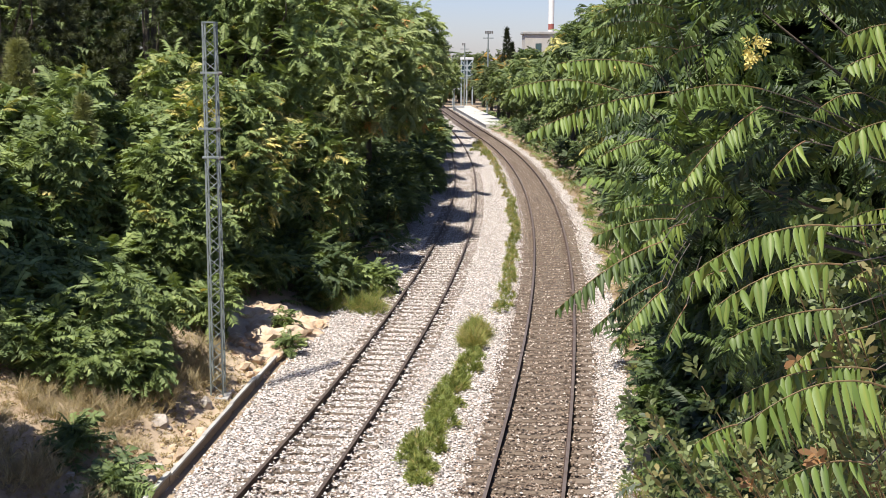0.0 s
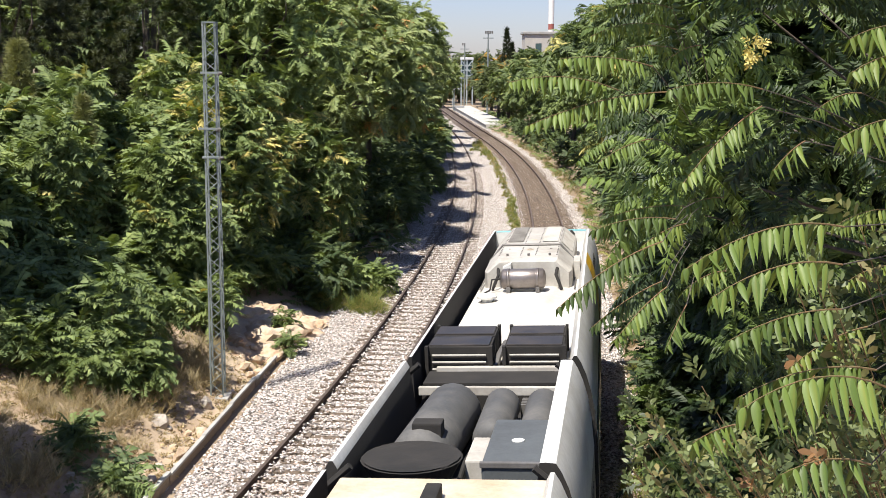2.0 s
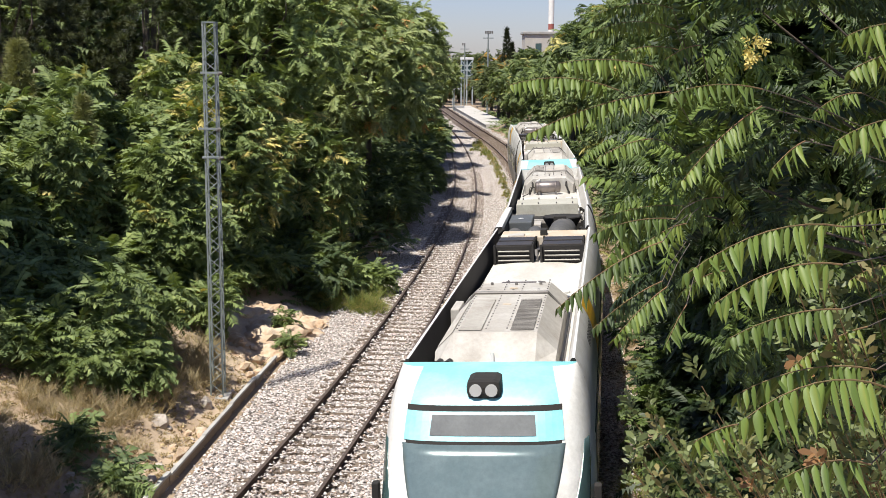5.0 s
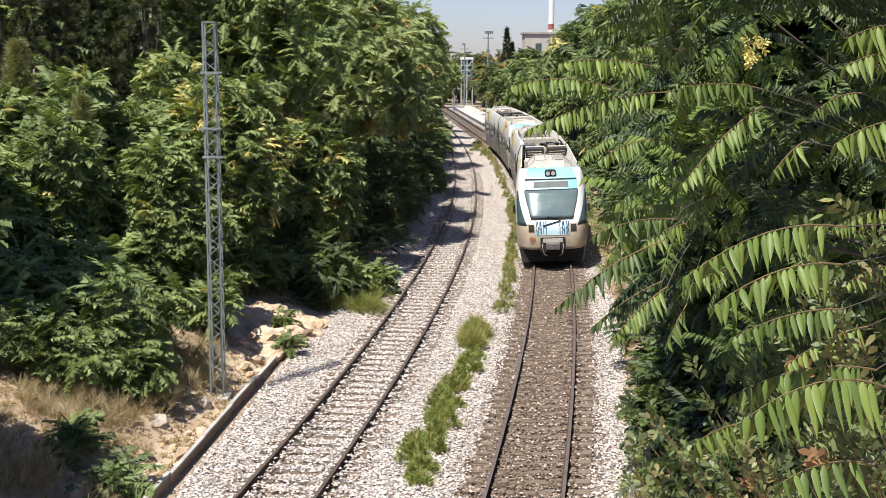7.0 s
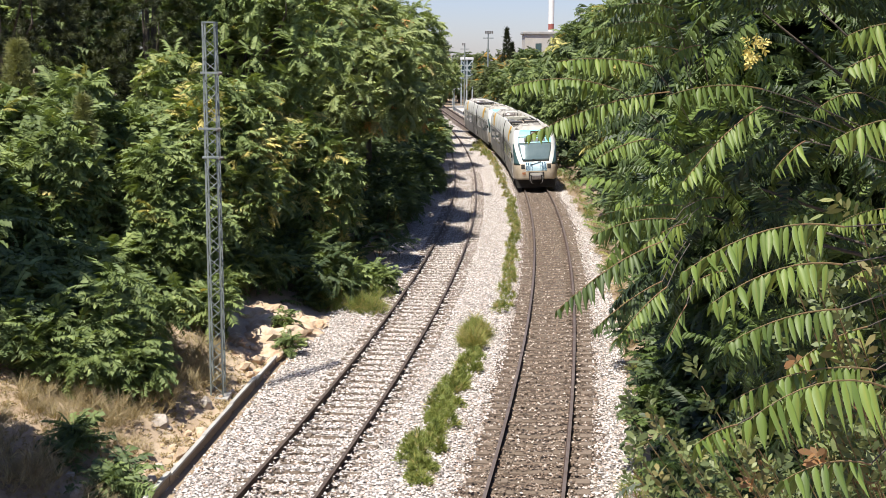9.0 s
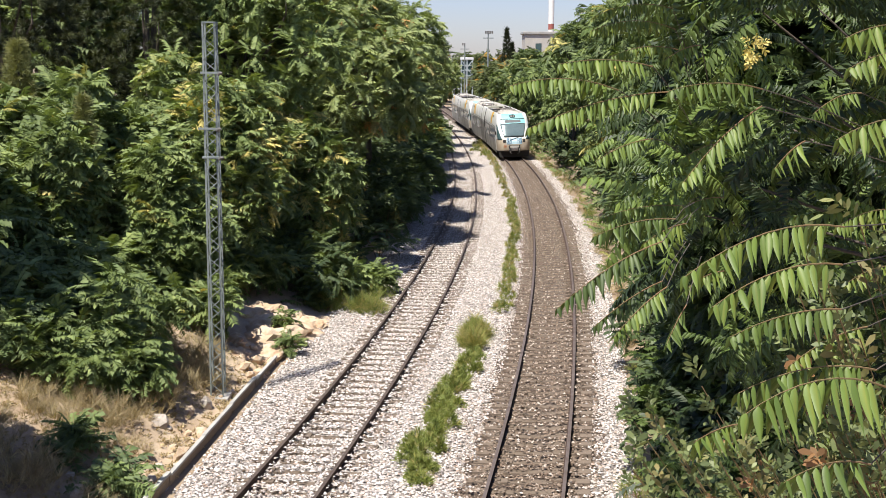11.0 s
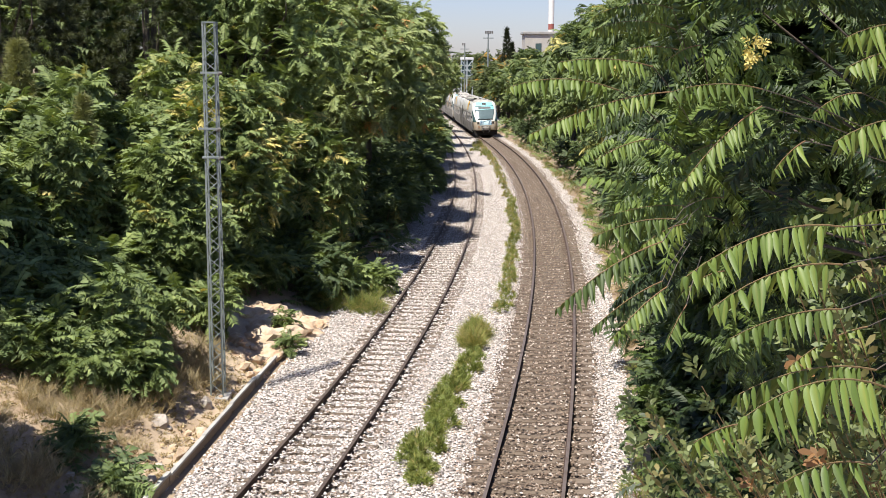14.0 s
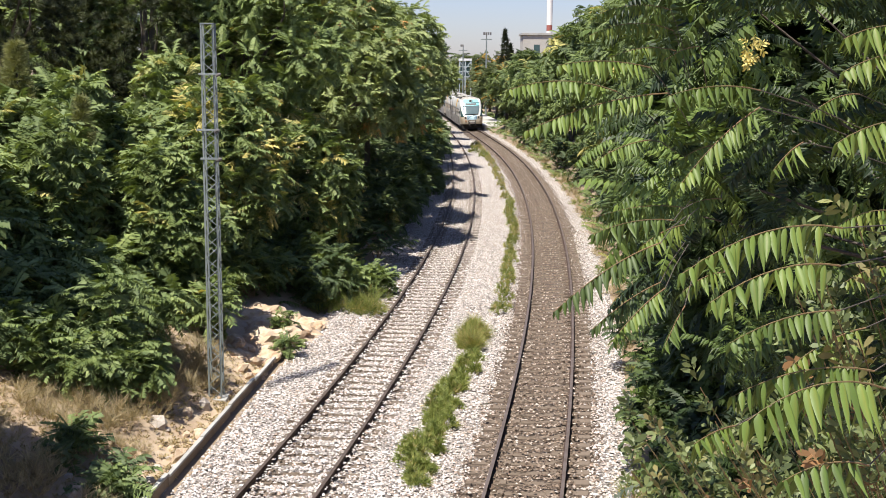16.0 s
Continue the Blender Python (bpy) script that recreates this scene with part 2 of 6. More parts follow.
def xl(y):
    """Centre of the idle track."""
    yc = min(max(y, 18.0), 175.0)
    s = float(np.polyval(np.polyder(LEFT_LINE), yc / 100)) / 100
    return float(np.polyval(LEFT_LINE, yc / 100)) + (y - yc) * s


CANT = radians(2.6)


def cant_lift(d):
    """Rise of the used track's bed, d metres to the right of its centre; the outer rail lies higher."""
    k = min(1, max(0, (2.6 - d) / 0.9)) if d > 0 else 1
    return math.tan(CANT) * min(1.6, max(0, d + 0.7535)) * k


def kerb_x(y):
    """Middle of the edge beam beside the idle track."""
    return -5.86 + (y - 18) * 0.0755


def ground_z(x, y):
    """Ground height: trackbed, then the banks of the cutting, rough."""
    dl, dr = xl(y) - x, x - xr(y)
    z = -0.22 + cant_lift(dr)
    if dl > 2.4:
        z += 0.42 * max(0, min(dl, 9) - 3.2) ** 1.05 + 0.10 * max(0, min(dl - 9, 20))
    if dr > 1.9:
        z += 0.62 * max(0, min(dr, 8) - 2.3) + 0.10 * max(0, min(dr - 8, 20))
    z = -0.22 + (z + 0.22) * min(1, max(0.0, (178 - y) / 30))
    k = min(1, max(0, max(dl - 2.6, dr - 2.0)) / 2)
    k *= 1 - 0.8 * min(1, max(0, (-7.0 - x) / 1.5)) * min(1, max(0, (31 - y) / 3))
    z += k * (0.35 * noise.noise((x * 0.35, y * 0.35, 0)) + 0.14 * noise.noise((x * 1.3, y * 1.3, 5)) + 0.05 * noise.noise((x * 5, y * 5, 9)))
    if y < 34:
        # hollow along the foot of the edge beam
        z -= 0.05 * max(0, 1 - abs(x - kerb_x(y) - 0.17) / 0.30) * min(1, max(0, (33.6 - y) / 2))
    far = max(abs(x) - 60, y - 230, -y - 60, 0) / 200
    return z * max(0, 1 - far) - 0.22 * min(1, far)


def make_ground():
    xs = np.unique(np.r_[-3000, -900, -300, np.arange(-120, -30, 6), np.arange(-30, -14, 1.0), np.arange(-14, -6.5, 0.25), np.arange(-6.5, -4, 0.1), np.arange(-4, 14, 0.25), np.arange(14, 30, 1.0), np.arange(30, 121, 6), 300, 900, 3000])
    ys = np.unique(np.r_[-3000, -900, -300, -120, np.arange(-60, -8, 1.5), np.arange(-8, 10, 0.6), np.arange(10, 60, 0.35), np.arange(60, 140, 1.0), np.arange(140, 260, 4), 320, 500, 900, 1500, 4000])
    verts = np.array([(x, y, ground_z(x, y)) for y in ys for x in xs])
    nx, ny = len(xs), len(ys)
    i = np.arange(nx * (ny - 1)).reshape(ny - 1, nx)[:, :-1].ravel()
    quads = np.stack([i, i + 1, i + nx + 1, i + nx], 1)
    cx = (xs[:-1] + xs[1:]) / 2
    cy = (ys[:-1] + ys[1:]) / 2
    idx = []
    for y in cy:
        a, b = xl(y), xr(y)
        for x in cx:
            rust = abs(x - b) < 1.35 + 0.25 * noise.noise((x, y * 0.7, 3)) or (y > 60 and abs(x - b) < 1.5)
            edge = 0.4 * noise.noise((x * 0.8, y * 0.8, 7))
            bed = (a - 3.1 + edge < x < b + 2.15 + edge) and -60 < y < 240
            sandy = 20 < y < 41 and a - 4.6 - 1.2 * (y > 31) + 2 * edge < x < a - 2.4
            sandy = sandy or math.hypot(x + 9.1, (y - 24.2) * 0.8) < 1.25 + 2 * edge
            # earth-brown strip beside the beam stands in for its shade on the ballast
            hollow = y < 33.3 and -0.05 < x - kerb_x(y) < 0.22 + 0.3 * edge
            idx.append(0 if hollow else 1 if bed and rust else 3 if sandy and x < a - 2.75 + edge else 2 if bed else 0)
    me = fast_mesh("ground", verts, quads.ravel(), 4, [M_EARTH, M_BALLAST_RUST, M_BALLAST, M_SAND], mat_index=idx, smooth=True)
    tagged(new("ground", me), "dry earth banks and pale stone ballast under the tracks", "ground", kind="structure")


def sweep_line(fx, off, y0, y1, profile, step=1.0, lift=0.0):
    """A profile (x, z) swept along a track line, off metres to its right."""
    bm = bmesh.new()
    ys = np.arange(y0, y1 + step / 2, step)
    rings = []
    for y in ys:
        s = (fx(y + 0.2) - fx(y - 0.2)) / 0.4
        n = 1 / math.hypot(1, s)
        rings.append([bm.verts.new((fx(y) + (off + px) * n, y - (off + px) * s * n, pz + lift)) for px, pz in profile])
    k = len(profile)
    for a, b in zip(rings, rings[1:]):
        for i in range(k):
            f = bm.faces.new((a[i], a[(i + 1) % k], b[(i + 1) % k], b[i]))
            f.material_index = 1 if i == 4 else 0
    bm.faces.new(rings[0])
    bm.faces.new(rings[-1])
    bmesh.ops.recalc_face_normals(bm, faces=bm.faces)
    return bm


RAIL_PROFILE = [(-0.07, -0.165), (-0.07, -0.15), (-0.012, -0.135), (-0.012, -0.045), (-0.036, 0.0), (0.036, 0.0), (0.012, -0.045), (0.012, -0.135), (0.07, -0.15), (0.07, -0.165)]


def make_track(name, fx, label, top, y0, y1, cant=0.0):
    t = thing(name, Matrix(), label, "railway track", kind="structure")
    for off in (-0.7535, 0.7535):
        part("rail", sweep_line(fx, off, y0, y1, RAIL_PROFILE, 1.0, math.tan(cant) * (off + 0.7535)), [M_RAIL, top], t)
    return t


# ---- plants ----
rng = np.random.default_rng(7)


def frond_shape(pairs, length, leaf, width, droop=0.25, hang=0.5, bend=1):
    """A feather leaf along +x: pairs of leaflets, of one or four triangles, and a thin rachis. Returns verts and triangles."""
    v, q = [], []

    def rach(s):
        return np.array([s * length * (1 - 0.12 * droop * s), 0, 0.10 * length * s - droop * length * s * s])
    for i in range(pairs):
        s = 0.14 + 0.86 * (i + 0.5) / pairs
        taper = 0.55 + 0.45 * math.sin(math.pi * min(1, 0.25 + 0.75 * (1 - s) + 0.05)) if s > 0.6 else 1.0
        for side in (-1, 1):
            b = rach(s)
            L = leaf * taper * (0.9 + 0.2 * rng.random())
            h = hang * (0.5 + 1.0 * rng.random())
            d = np.array([rng.uniform(0.02, 0.65 if bend == 1 else 0.4), side * math.cos(h), -math.sin(h)])
            d /= np.linalg.norm(d)
            across = np.array([1.0, -0.3 * side, 0.0])
            across -= d * across.dot(d)
            across /= np.linalg.norm(across)
            nrm = np.cross(d, across)
            curl = np.array([0, 0, -1.0])
            k0 = len(v)
            if bend == 1:
                v += [b + d * L * 0.12 + across * width * 0.5, b + d * L * 0.12 - across * width * 0.5, b + d * L + curl * L * 0.14]
                q.append((k0, k0 + 1, k0 + 2))
            else:
                c, tip = b + d * L * 0.3 + curl * L * 0.02, b + d * L + curl * L * 0.2
                fold = nrm * 0.10 * width * side
                v += [b, c + across * width * 0.5 + fold, c - fold, c - across * width * 0.5 + fold, tip]
                q += [(k0, k0 + 1, k0 + 2), (k0, k0 + 2, k0 + 3), (k0 + 1, k0 + 4, k0 + 2), (k0 + 2, k0 + 4, k0 + 3)]
    # rachis: a flat strip
    k0 = len(v)
    n = 3 if bend > 1 else 1
    for i in range(n + 1):
        p = rach(i / n)
        v += [p + (0, 0.006, 0), p + (0, -0.006, 0)]
    for i in range(n):
        a = k0 + 2 * i
        q += [(a, a + 1, a + 3), (a, a + 3, a + 2)]
    return np.array(v), np.array(q)


def sprig_shape(n, length, leaf, width, spread=0.9):
    """A twig along +x with single oval leaves set round it."""
    v, q = [], []
    for i in range(n):
        s = 0.2 + 0.8 * (i + rng.random() * 0.6) / n
        a = i * 2.4 + rng.random()
        d = np.array([0.55, spread * math.cos(a), spread * math.sin(a)])
        d /= np.linalg.norm(d)
        ac = np.cross(d, rng.normal(size=3))
        ac /= np.linalg.norm(ac)
        b = np.array([s * length, 0, 0.0])
        L = leaf * (0.75 + 0.5 * rng.random())
        k = len(v)
        dn = np.array([0, 0, -1.0]) * L * 0.1
        v += [b, b + d * L * 0.35 + ac * width * 0.42, b + d * L * 0.72 + ac * width * 0.5 + dn * 0.4, b + d * L + dn, b + d * L * 0.72 - ac * width * 0.5 + dn * 0.4, b + d * L * 0.35 - ac * width * 0.42]
        q += [(k, k + 1, k + 5), (k + 1, k + 2, k + 5), (k + 2, k + 4, k + 5), (k + 2, k + 3, k + 4)]
    return np.array(v), np.array(q)


def blade_shape(n, length, width, spread):
    """A tuft of narrow blades from one root, leaning out from +x."""
    v, q = [], []
    for i in range(n):
        a = rng.random() * 6.283
        sp = spread * rng.random()
        d = np.array([1.0, sp * math.cos(a), sp * math.sin(a)])
        d /= np.linalg.norm(d)
        ac = np.cross(d, rng.normal(size=3))
        ac *= width / np.linalg.norm(ac)
        L = length * (0.6 + 0.5 * rng.random())
        b = np.array([0, math.cos(a), math.sin(a)]) * length * 0.08 * rng.random()
        k = len(v)
        v += [b - ac * 0.6, b + ac * 0.6, b + d * L]
        q.append((k, k + 1, k + 2))
    return np.array(v), np.array(q)


FROND_MID = [frond_shape(9, 0.78, 0.215, 0.086, 0.22 + 0.13 * i, 0.24 + 0.16 * i) for i in range(3)]
FROND_FAR = [frond_shape(6, 0.85, 0.28, 0.140, 0.28 + 0.15 * i, 0.32 + 0.20 * i) for i in range(3)]
FROND_NEAR = [frond_shape(12, 0.72, 0.135, 0.048, 0.20 + 0.12 * i, 0.7 + 0.2 * i, 2) for i in range(3)]
LAUREL = [sprig_shape(11, 0.16, 0.066, 0.027, 0.75) for i in range(3)]
NEEDLES = [blade_shape(18, 0.34, 0.026, 1.3) for i in range(3)]
GRASS = [blade_shape(14, 0.5, 0.011, 1.1) for i in range(3)]
FEATHER = [blade_shape(14, 0.34, 0.024, 1.5) for i in range(3)]


def frames_from(dirs, rolls):
    """Rotation matrices whose x axis is dirs and whose z axis leans up."""
    x = dirs / np.linalg.norm(dirs, axis=1)[:, None]
    up = np.tile([0.0, 0.0, 1.0], (len(x), 1)) + rng.normal(size=(len(x), 3)) * rolls
    y = np.cross(up, x)
    y /= np.linalg.norm(y, axis=1)[:, None] + 1e-9
    z = np.cross(x, y)
    return np.stack([x, y, z], 2)


def foliage_arrays(shapes, pos, dirs, scale, tint, roll=0.25):
    pos, dirs, scale, tint = (np.asarray(a, dtype=float) for a in (pos, dirs, scale, tint))
    R = frames_from(dirs, roll)
    kind = rng.integers(0, len(shapes), len(pos))
    vs, qs, ts, base = [], [], [], 0
    for k, (v, q) in enumerate(shapes):
        s = np.nonzero(kind == k)[0]
        if not len(s):
            continue
        vv = np.einsum("nij,vj->nvi", R[s], v) * scale[s][:, None, None] + pos[s][:, None, :]
        vs.append(vv.reshape(-1, 3))
        qs.append((q[None] + (base + np.arange(len(s)) * len(v))[:, None, None]).reshape(-1, 3))
        ts.append(np.repeat(tint[s], len(v)))
        base += len(s) * len(v)
    return np.concatenate(vs), np.concatenate(qs), np.concatenate(ts)


def foliage(name, shapes, pos, dirs, scale, tint, mat, parent, roll=0.25, label=""):
    v, q, t = foliage_arrays(shapes, pos, dirs, scale, tint, roll)
    ob = new(name, fast_mesh(name, v, q.ravel(), 3, [mat], t))
    ob.parent = parent
    if label:
        ob["label"] = label
    return ob


def shell_points(blobs, n, low=-0.55):
    """Points on the outer part of a set of ellipsoids, with normals, outside the other ellipsoids."""
    c = np.array([b[0] for b in blobs], float)
    r = np.array([b[1] for b in blobs], float)
    area = (r[:, 0] * r[:, 1] + r[:, 0] * r[:, 2] + r[:, 1] * r[:, 2])
    pick = rng.choice(len(blobs), n * 2, p=area / area.sum())
    d = rng.normal(size=(n * 2, 3))
    d /= np.linalg.norm(d, axis=1)[:, None]
    d = d[d[:, 2] > low]
    pick = pick[:len(d)]
    depth = 1.0 - 0.34 * rng.random(len(d)) ** 1.6
    p = c[pick] + d * r[pick] * depth[:, None]
    keep = np.ones(len(p), bool)
    for i in range(len(blobs)):
        e = ((p - c[i]) / r[i])
        keep &= ~((np.linalg.norm(e, axis=1) < 0.66) & (pick != i))
    p, d, depth = p[keep][:n], d[keep][:n], depth[keep][:n]
    return p, d, depth


def whorled(blobs, whorls, per, size, tint_mean, tint_spread, yellow=0.03, low=-0.55, flat=0.5):
    """Fronds that radiate in whorls from twig ends over the blobs."""
    p, nrm, depth = shell_points(blobs, whorls, low)
    axis = nrm * (1 - flat) + np.array([0, 0, 1.0]) * flat + rng.normal(size=p.shape) * 0.18
    axis /= np.linalg.norm(axis, axis=1)[:, None]
    t = np.clip(rng.normal(tint_mean, tint_spread, len(p)), 0, 0.7)
    turned = rng.random(len(p)) < yellow
    t = np.where(turned, 0.80 + 0.20 * rng.random(len(p)), t)
    P = np.repeat(p, per, 0)
    A = np.repeat(axis, per, 0)
    a = np.cross(A, rng.normal(size=A.shape))
    a /= np.linalg.norm(a, axis=1)[:, None]
    up = 0.05 + 0.75 * rng.random(len(P)) ** 1.5
    D = a + A * up[:, None]
    S = size * (0.65 + 0.5 * rng.random(len(P)))
    T = np.clip(np.repeat(t, per) + rng.normal(size=len(P)) * 0.06, 0, np.where(np.repeat(turned, per), 1.0, 0.71))
    return P, D, S, T


def limbs(parent, trunk_base, blobs, r0, bm_sides=6):
    """Trunk and limbs, from the foot to the heart of each blob."""
    foot = Vector(trunk_base)
    mean = sum((Vector(b[0]) for b in blobs), Vector()) / len(blobs)
    fork = foot.lerp(mean, 0.45)
    fork.x, fork.y = foot.x + 0.3 * (mean.x - foot.x), foot.y + 0.3 * (mean.y - foot.y)
    mid = foot.lerp(fork, 0.5) + Vector((0.12, 0.08, 0))
    bm = tube([foot - Vector((0, 0, 0.3)), foot + Vector((0, 0, 0.25)), mid, fork], [r0 * 1.5, r0 * 1.1, r0 * 0.9, r0 * 0.75], bm_sides + 2)
    part("trunk", bm, M_BARK, parent)
    for b in blobs:
        e = Vector(b[0])
        q = fork.lerp(e, 0.5) + Vector((0, 0, 0.12 * (e - fork).length))
        part("limb", tube([fork, q, e, e + Vector((0, 0, 0.4 * b[1][2]))], [r0 * 0.6, r0 * 0.4, r0 * 0.22, r0 * 0.06], bm_sides), M_BARK, parent)


def tree(name, foot, blobs, label, mat, shapes, whorls, per, size, tint=(0.4, 0.2), yellow=0.03, r0=0.16, group="", low=-0.55, flat=0.5, category="tree"):
    t = thing(name, Matrix.Translation(foot), label, category, group)
    rel = [((b[0][0] - foot[0], b[0][1] - foot[1], b[0][2] - foot[2]), b[1]) for b in blobs]
    limbs(t, (0, 0, 0), rel, r0)
    P, D, S, T = whorled(rel, whorls, per, size, tint[0], tint[1], yellow, low, flat)
    foliage("crown", shapes, P, D, S, T, mat, t)
    return t


def random_blobs(centre, radii, n, spread=0.55, grain=0.5):
    """A heap of ellipsoids that fill a large one."""
    out = [(tuple(centre), tuple(0.72 * r for r in radii))]
    for i in range(n):
        d = rng.normal(size=3)
        d /= np.linalg.norm(d)
        c = np.array(centre) + d * np.array(radii) * spread * (0.8 + 0.4 * rng.random())
        out.append((tuple(c), tuple(np.array(radii) * grain * (0.75 + 0.5 * rng.random()))))
    return out


def bush(name, foot, r, h, label, mat, shapes, n, size, tint=(0.5, 0.2), yellow=0.03, group="", per=6, flat=0.6, category="bush"):
    """A low plant: stems from one root and leaves in whorls."""
    t = thing(name, Matrix.Translation(foot), label, category, group)
    blobs = random_blobs((0, 0, h * 0.55), (r, r, h * 0.5), 4, 0.5, 0.55)
    bm = bmesh.new()
    for i in range(6):
        a = i * 1.05 + rng.random()
        e = (0.6 * r * math.cos(a), 0.6 * r * math.sin(a), h * (0.55 + 0.25 * rng.random()))
        tube([(0.04 * math.cos(a), 0.04 * math.sin(a), -0.12), (e[0] * 0.4, e[1] * 0.4, e[2] * 0.55), e], [0.022, 0.015, 0.006], 5, bm)
    part("stem", bm, M_TWIG, t)
    P, D, S, T = whorled(blobs, n, per, size, tint[0], tint[1], yellow, -0.8, flat)
    foliage("foliage", shapes, P, D, S, T, mat, t)
    return t


def tuft_bush(name, foot, r, h, label, mat, shapes, n, size, tint=(0.5, 0.2), yellow=0.05, group="", category="weed"):
    """A feathery weed of upright blades."""
    t = thing(name, Matrix.Translation(foot), label, category, group)
    a, q = rng.random(n) * 6.283, np.sqrt(rng.random(n))
    x, y = r * q * np.cos(a), r * q * np.sin(a)
    top = h * (1 - 0.75 * q ** 2) * (0.7 + 0.4 * rng.random(n))
    z = rng.random(n) ** 0.6 * top
    D = np.stack([0.6 * np.cos(a) * q, 0.6 * np.sin(a) * q, 0.7 + 0.5 * rng.random(n)], 1) + rng.normal(size=(n, 3)) * 0.3
    T = np.clip(rng.normal(tint[0], tint[1], n), 0, 0.8)
    T[rng.random(n) < yellow] = 0.95
    foliage("foliage", shapes, np.stack([x, y, z - 0.05], 1), D, size * (0.7 + 0.5 * rng.random(n)), T, mat, t)
    return t


# ---- the train: two coupled three-part diesel units ----
CAR, CAR_FRONT, POD, GAP = 16.65, 16.15, 4.5, 0.28
PROFILE_Z = np.array([0.38, 0.8, 1.3, 2.0, 2.6, 3.0, 3.3, 3.52, 3.69, 3.79])
PROFILE_W = np.array([1.36, 1.44, 1.48, 1.49, 1.48, 1.45, 1.40, 1.34, 1.27, 1.21])
NOSE_Z = np.array([0.38, 0.7, 1.1, 1.5, 1.7, 2.2, 2.8, 3.25, 3.45, 3.62, 3.74])
NOSE_Y = np.array([-0.30, -0.04, 0.0, -0.06, -0.18, -0.52, -0.95, -1.28, -1.46, -1.70, -2.05])
CAB = 2.35


def half_width(z):
    return float(np.interp(z, PROFILE_Z, PROFILE_W))


def nose_point(u, z, off=0.0):
    """Point of the cab's skin: u from -1 (one flank) over 0 (middle of the face) to 1, at height z."""
    def at(u, z):
        w, yf = half_width(z), float(np.interp(z, NOSE_Z, NOSE_Y))
        w *= 1 - 0.05 * max(0, (z - 1.6) / 2)
        a = u * math.pi / 2
        e = 2 / 4.2
        s, c = math.sin(a), max(0.0, math.cos(a))
        bulge = (yf + CAB)
        # flanks come back to the full width at the rear of the cab
        w2 = w + (half_width(z) - w) * min(1, abs(u)) ** 6
        return Vector((w2 * math.copysign(abs(s) ** e, s), -CAB + bulge * c ** e, z))
    p = at(u, z)
    if off:
        e = 0.004
        du = at(min(1, u + e), z) - at(max(-1, u - e), z)
        dz = at(u, min(3.74, z + 0.02)) - at(u, max(0.38, z - 0.02))
        n = du.cross(dz)
        if n.length > 1e-9:
            n.normalize()
            if n.y < -0.2:
                n = -n
            p = p + n * off
    return p


def patch(u0, u1, z0, z1, off, nu=14, nz=8, foot=None, thick=0.02):
    """A piece of the cab's skin set off from it, with returned edges; foot: its u0 and u1 at the lower edge."""
    bm = bmesh.new()
    rows = []
    for j in range(nz + 1):
        z = z0 + (z1 - z0) * j / nz
        f0, f1 = foot or (u0, u1)
        ua, ub = f0 + (u0 - f0) * j / nz, f1 + (u1 - f1) * j / nz
        rows.append([bm.verts.new(nose_point(ua + (ub - ua) * i / nu, z, off)) for i in range(nu + 1)])
    for a, b in zip(rows, rows[1:]):
        for i in range(nu):
            bm.faces.new((a[i], a[i + 1], b[i + 1], b[i]))
    bmesh.ops.recalc_face_normals(bm, faces=bm.faces)
    if bm.faces and sum((f.normal.y for f in bm.faces)) < 0:
        bmesh.ops.reverse_faces(bm, faces=bm.faces)
    g = bmesh.ops.extrude_edge_only(bm, edges=[e for e in bm.edges if len(e.link_faces) == 1])
    for v in [x for x in g["geom"] if isinstance(x, bmesh.types.BMVert)]:
        v.co.y -= thick
        v.co.x *= 0.997
    return bm


def cab_skin():
    bm = bmesh.new()
    us = np.linspace(-1, 1, 41)
    zs = np.concatenate([np.linspace(0.70, 1.6, 9), np.linspace(1.7, 3.3, 12), np.linspace(3.36, 3.74, 7)])
    rows = [[bm.verts.new(nose_point(u, z)) for u in us] for z in zs]
    for j, (a, b) in enumerate(zip(rows, rows[1:])):
        for i in range(40):
            f = bm.faces.new((a[i], a[i + 1], b[i + 1], b[i]))
            z = (zs[j] + zs[j + 1]) / 2
            um = abs(us[i] + us[i + 1]) / 2
            f.material_index = 1 if z < 1.72 and um < 0.9 else 2 if z > 3.38 and um < 0.42 else 0
    top = bm.faces.new(rows[-1])
    top.material_index = 2
    bm.faces.new(rows[0][::-1])
    bmesh.ops.recalc_face_normals(bm, faces=bm.faces)
    return bm


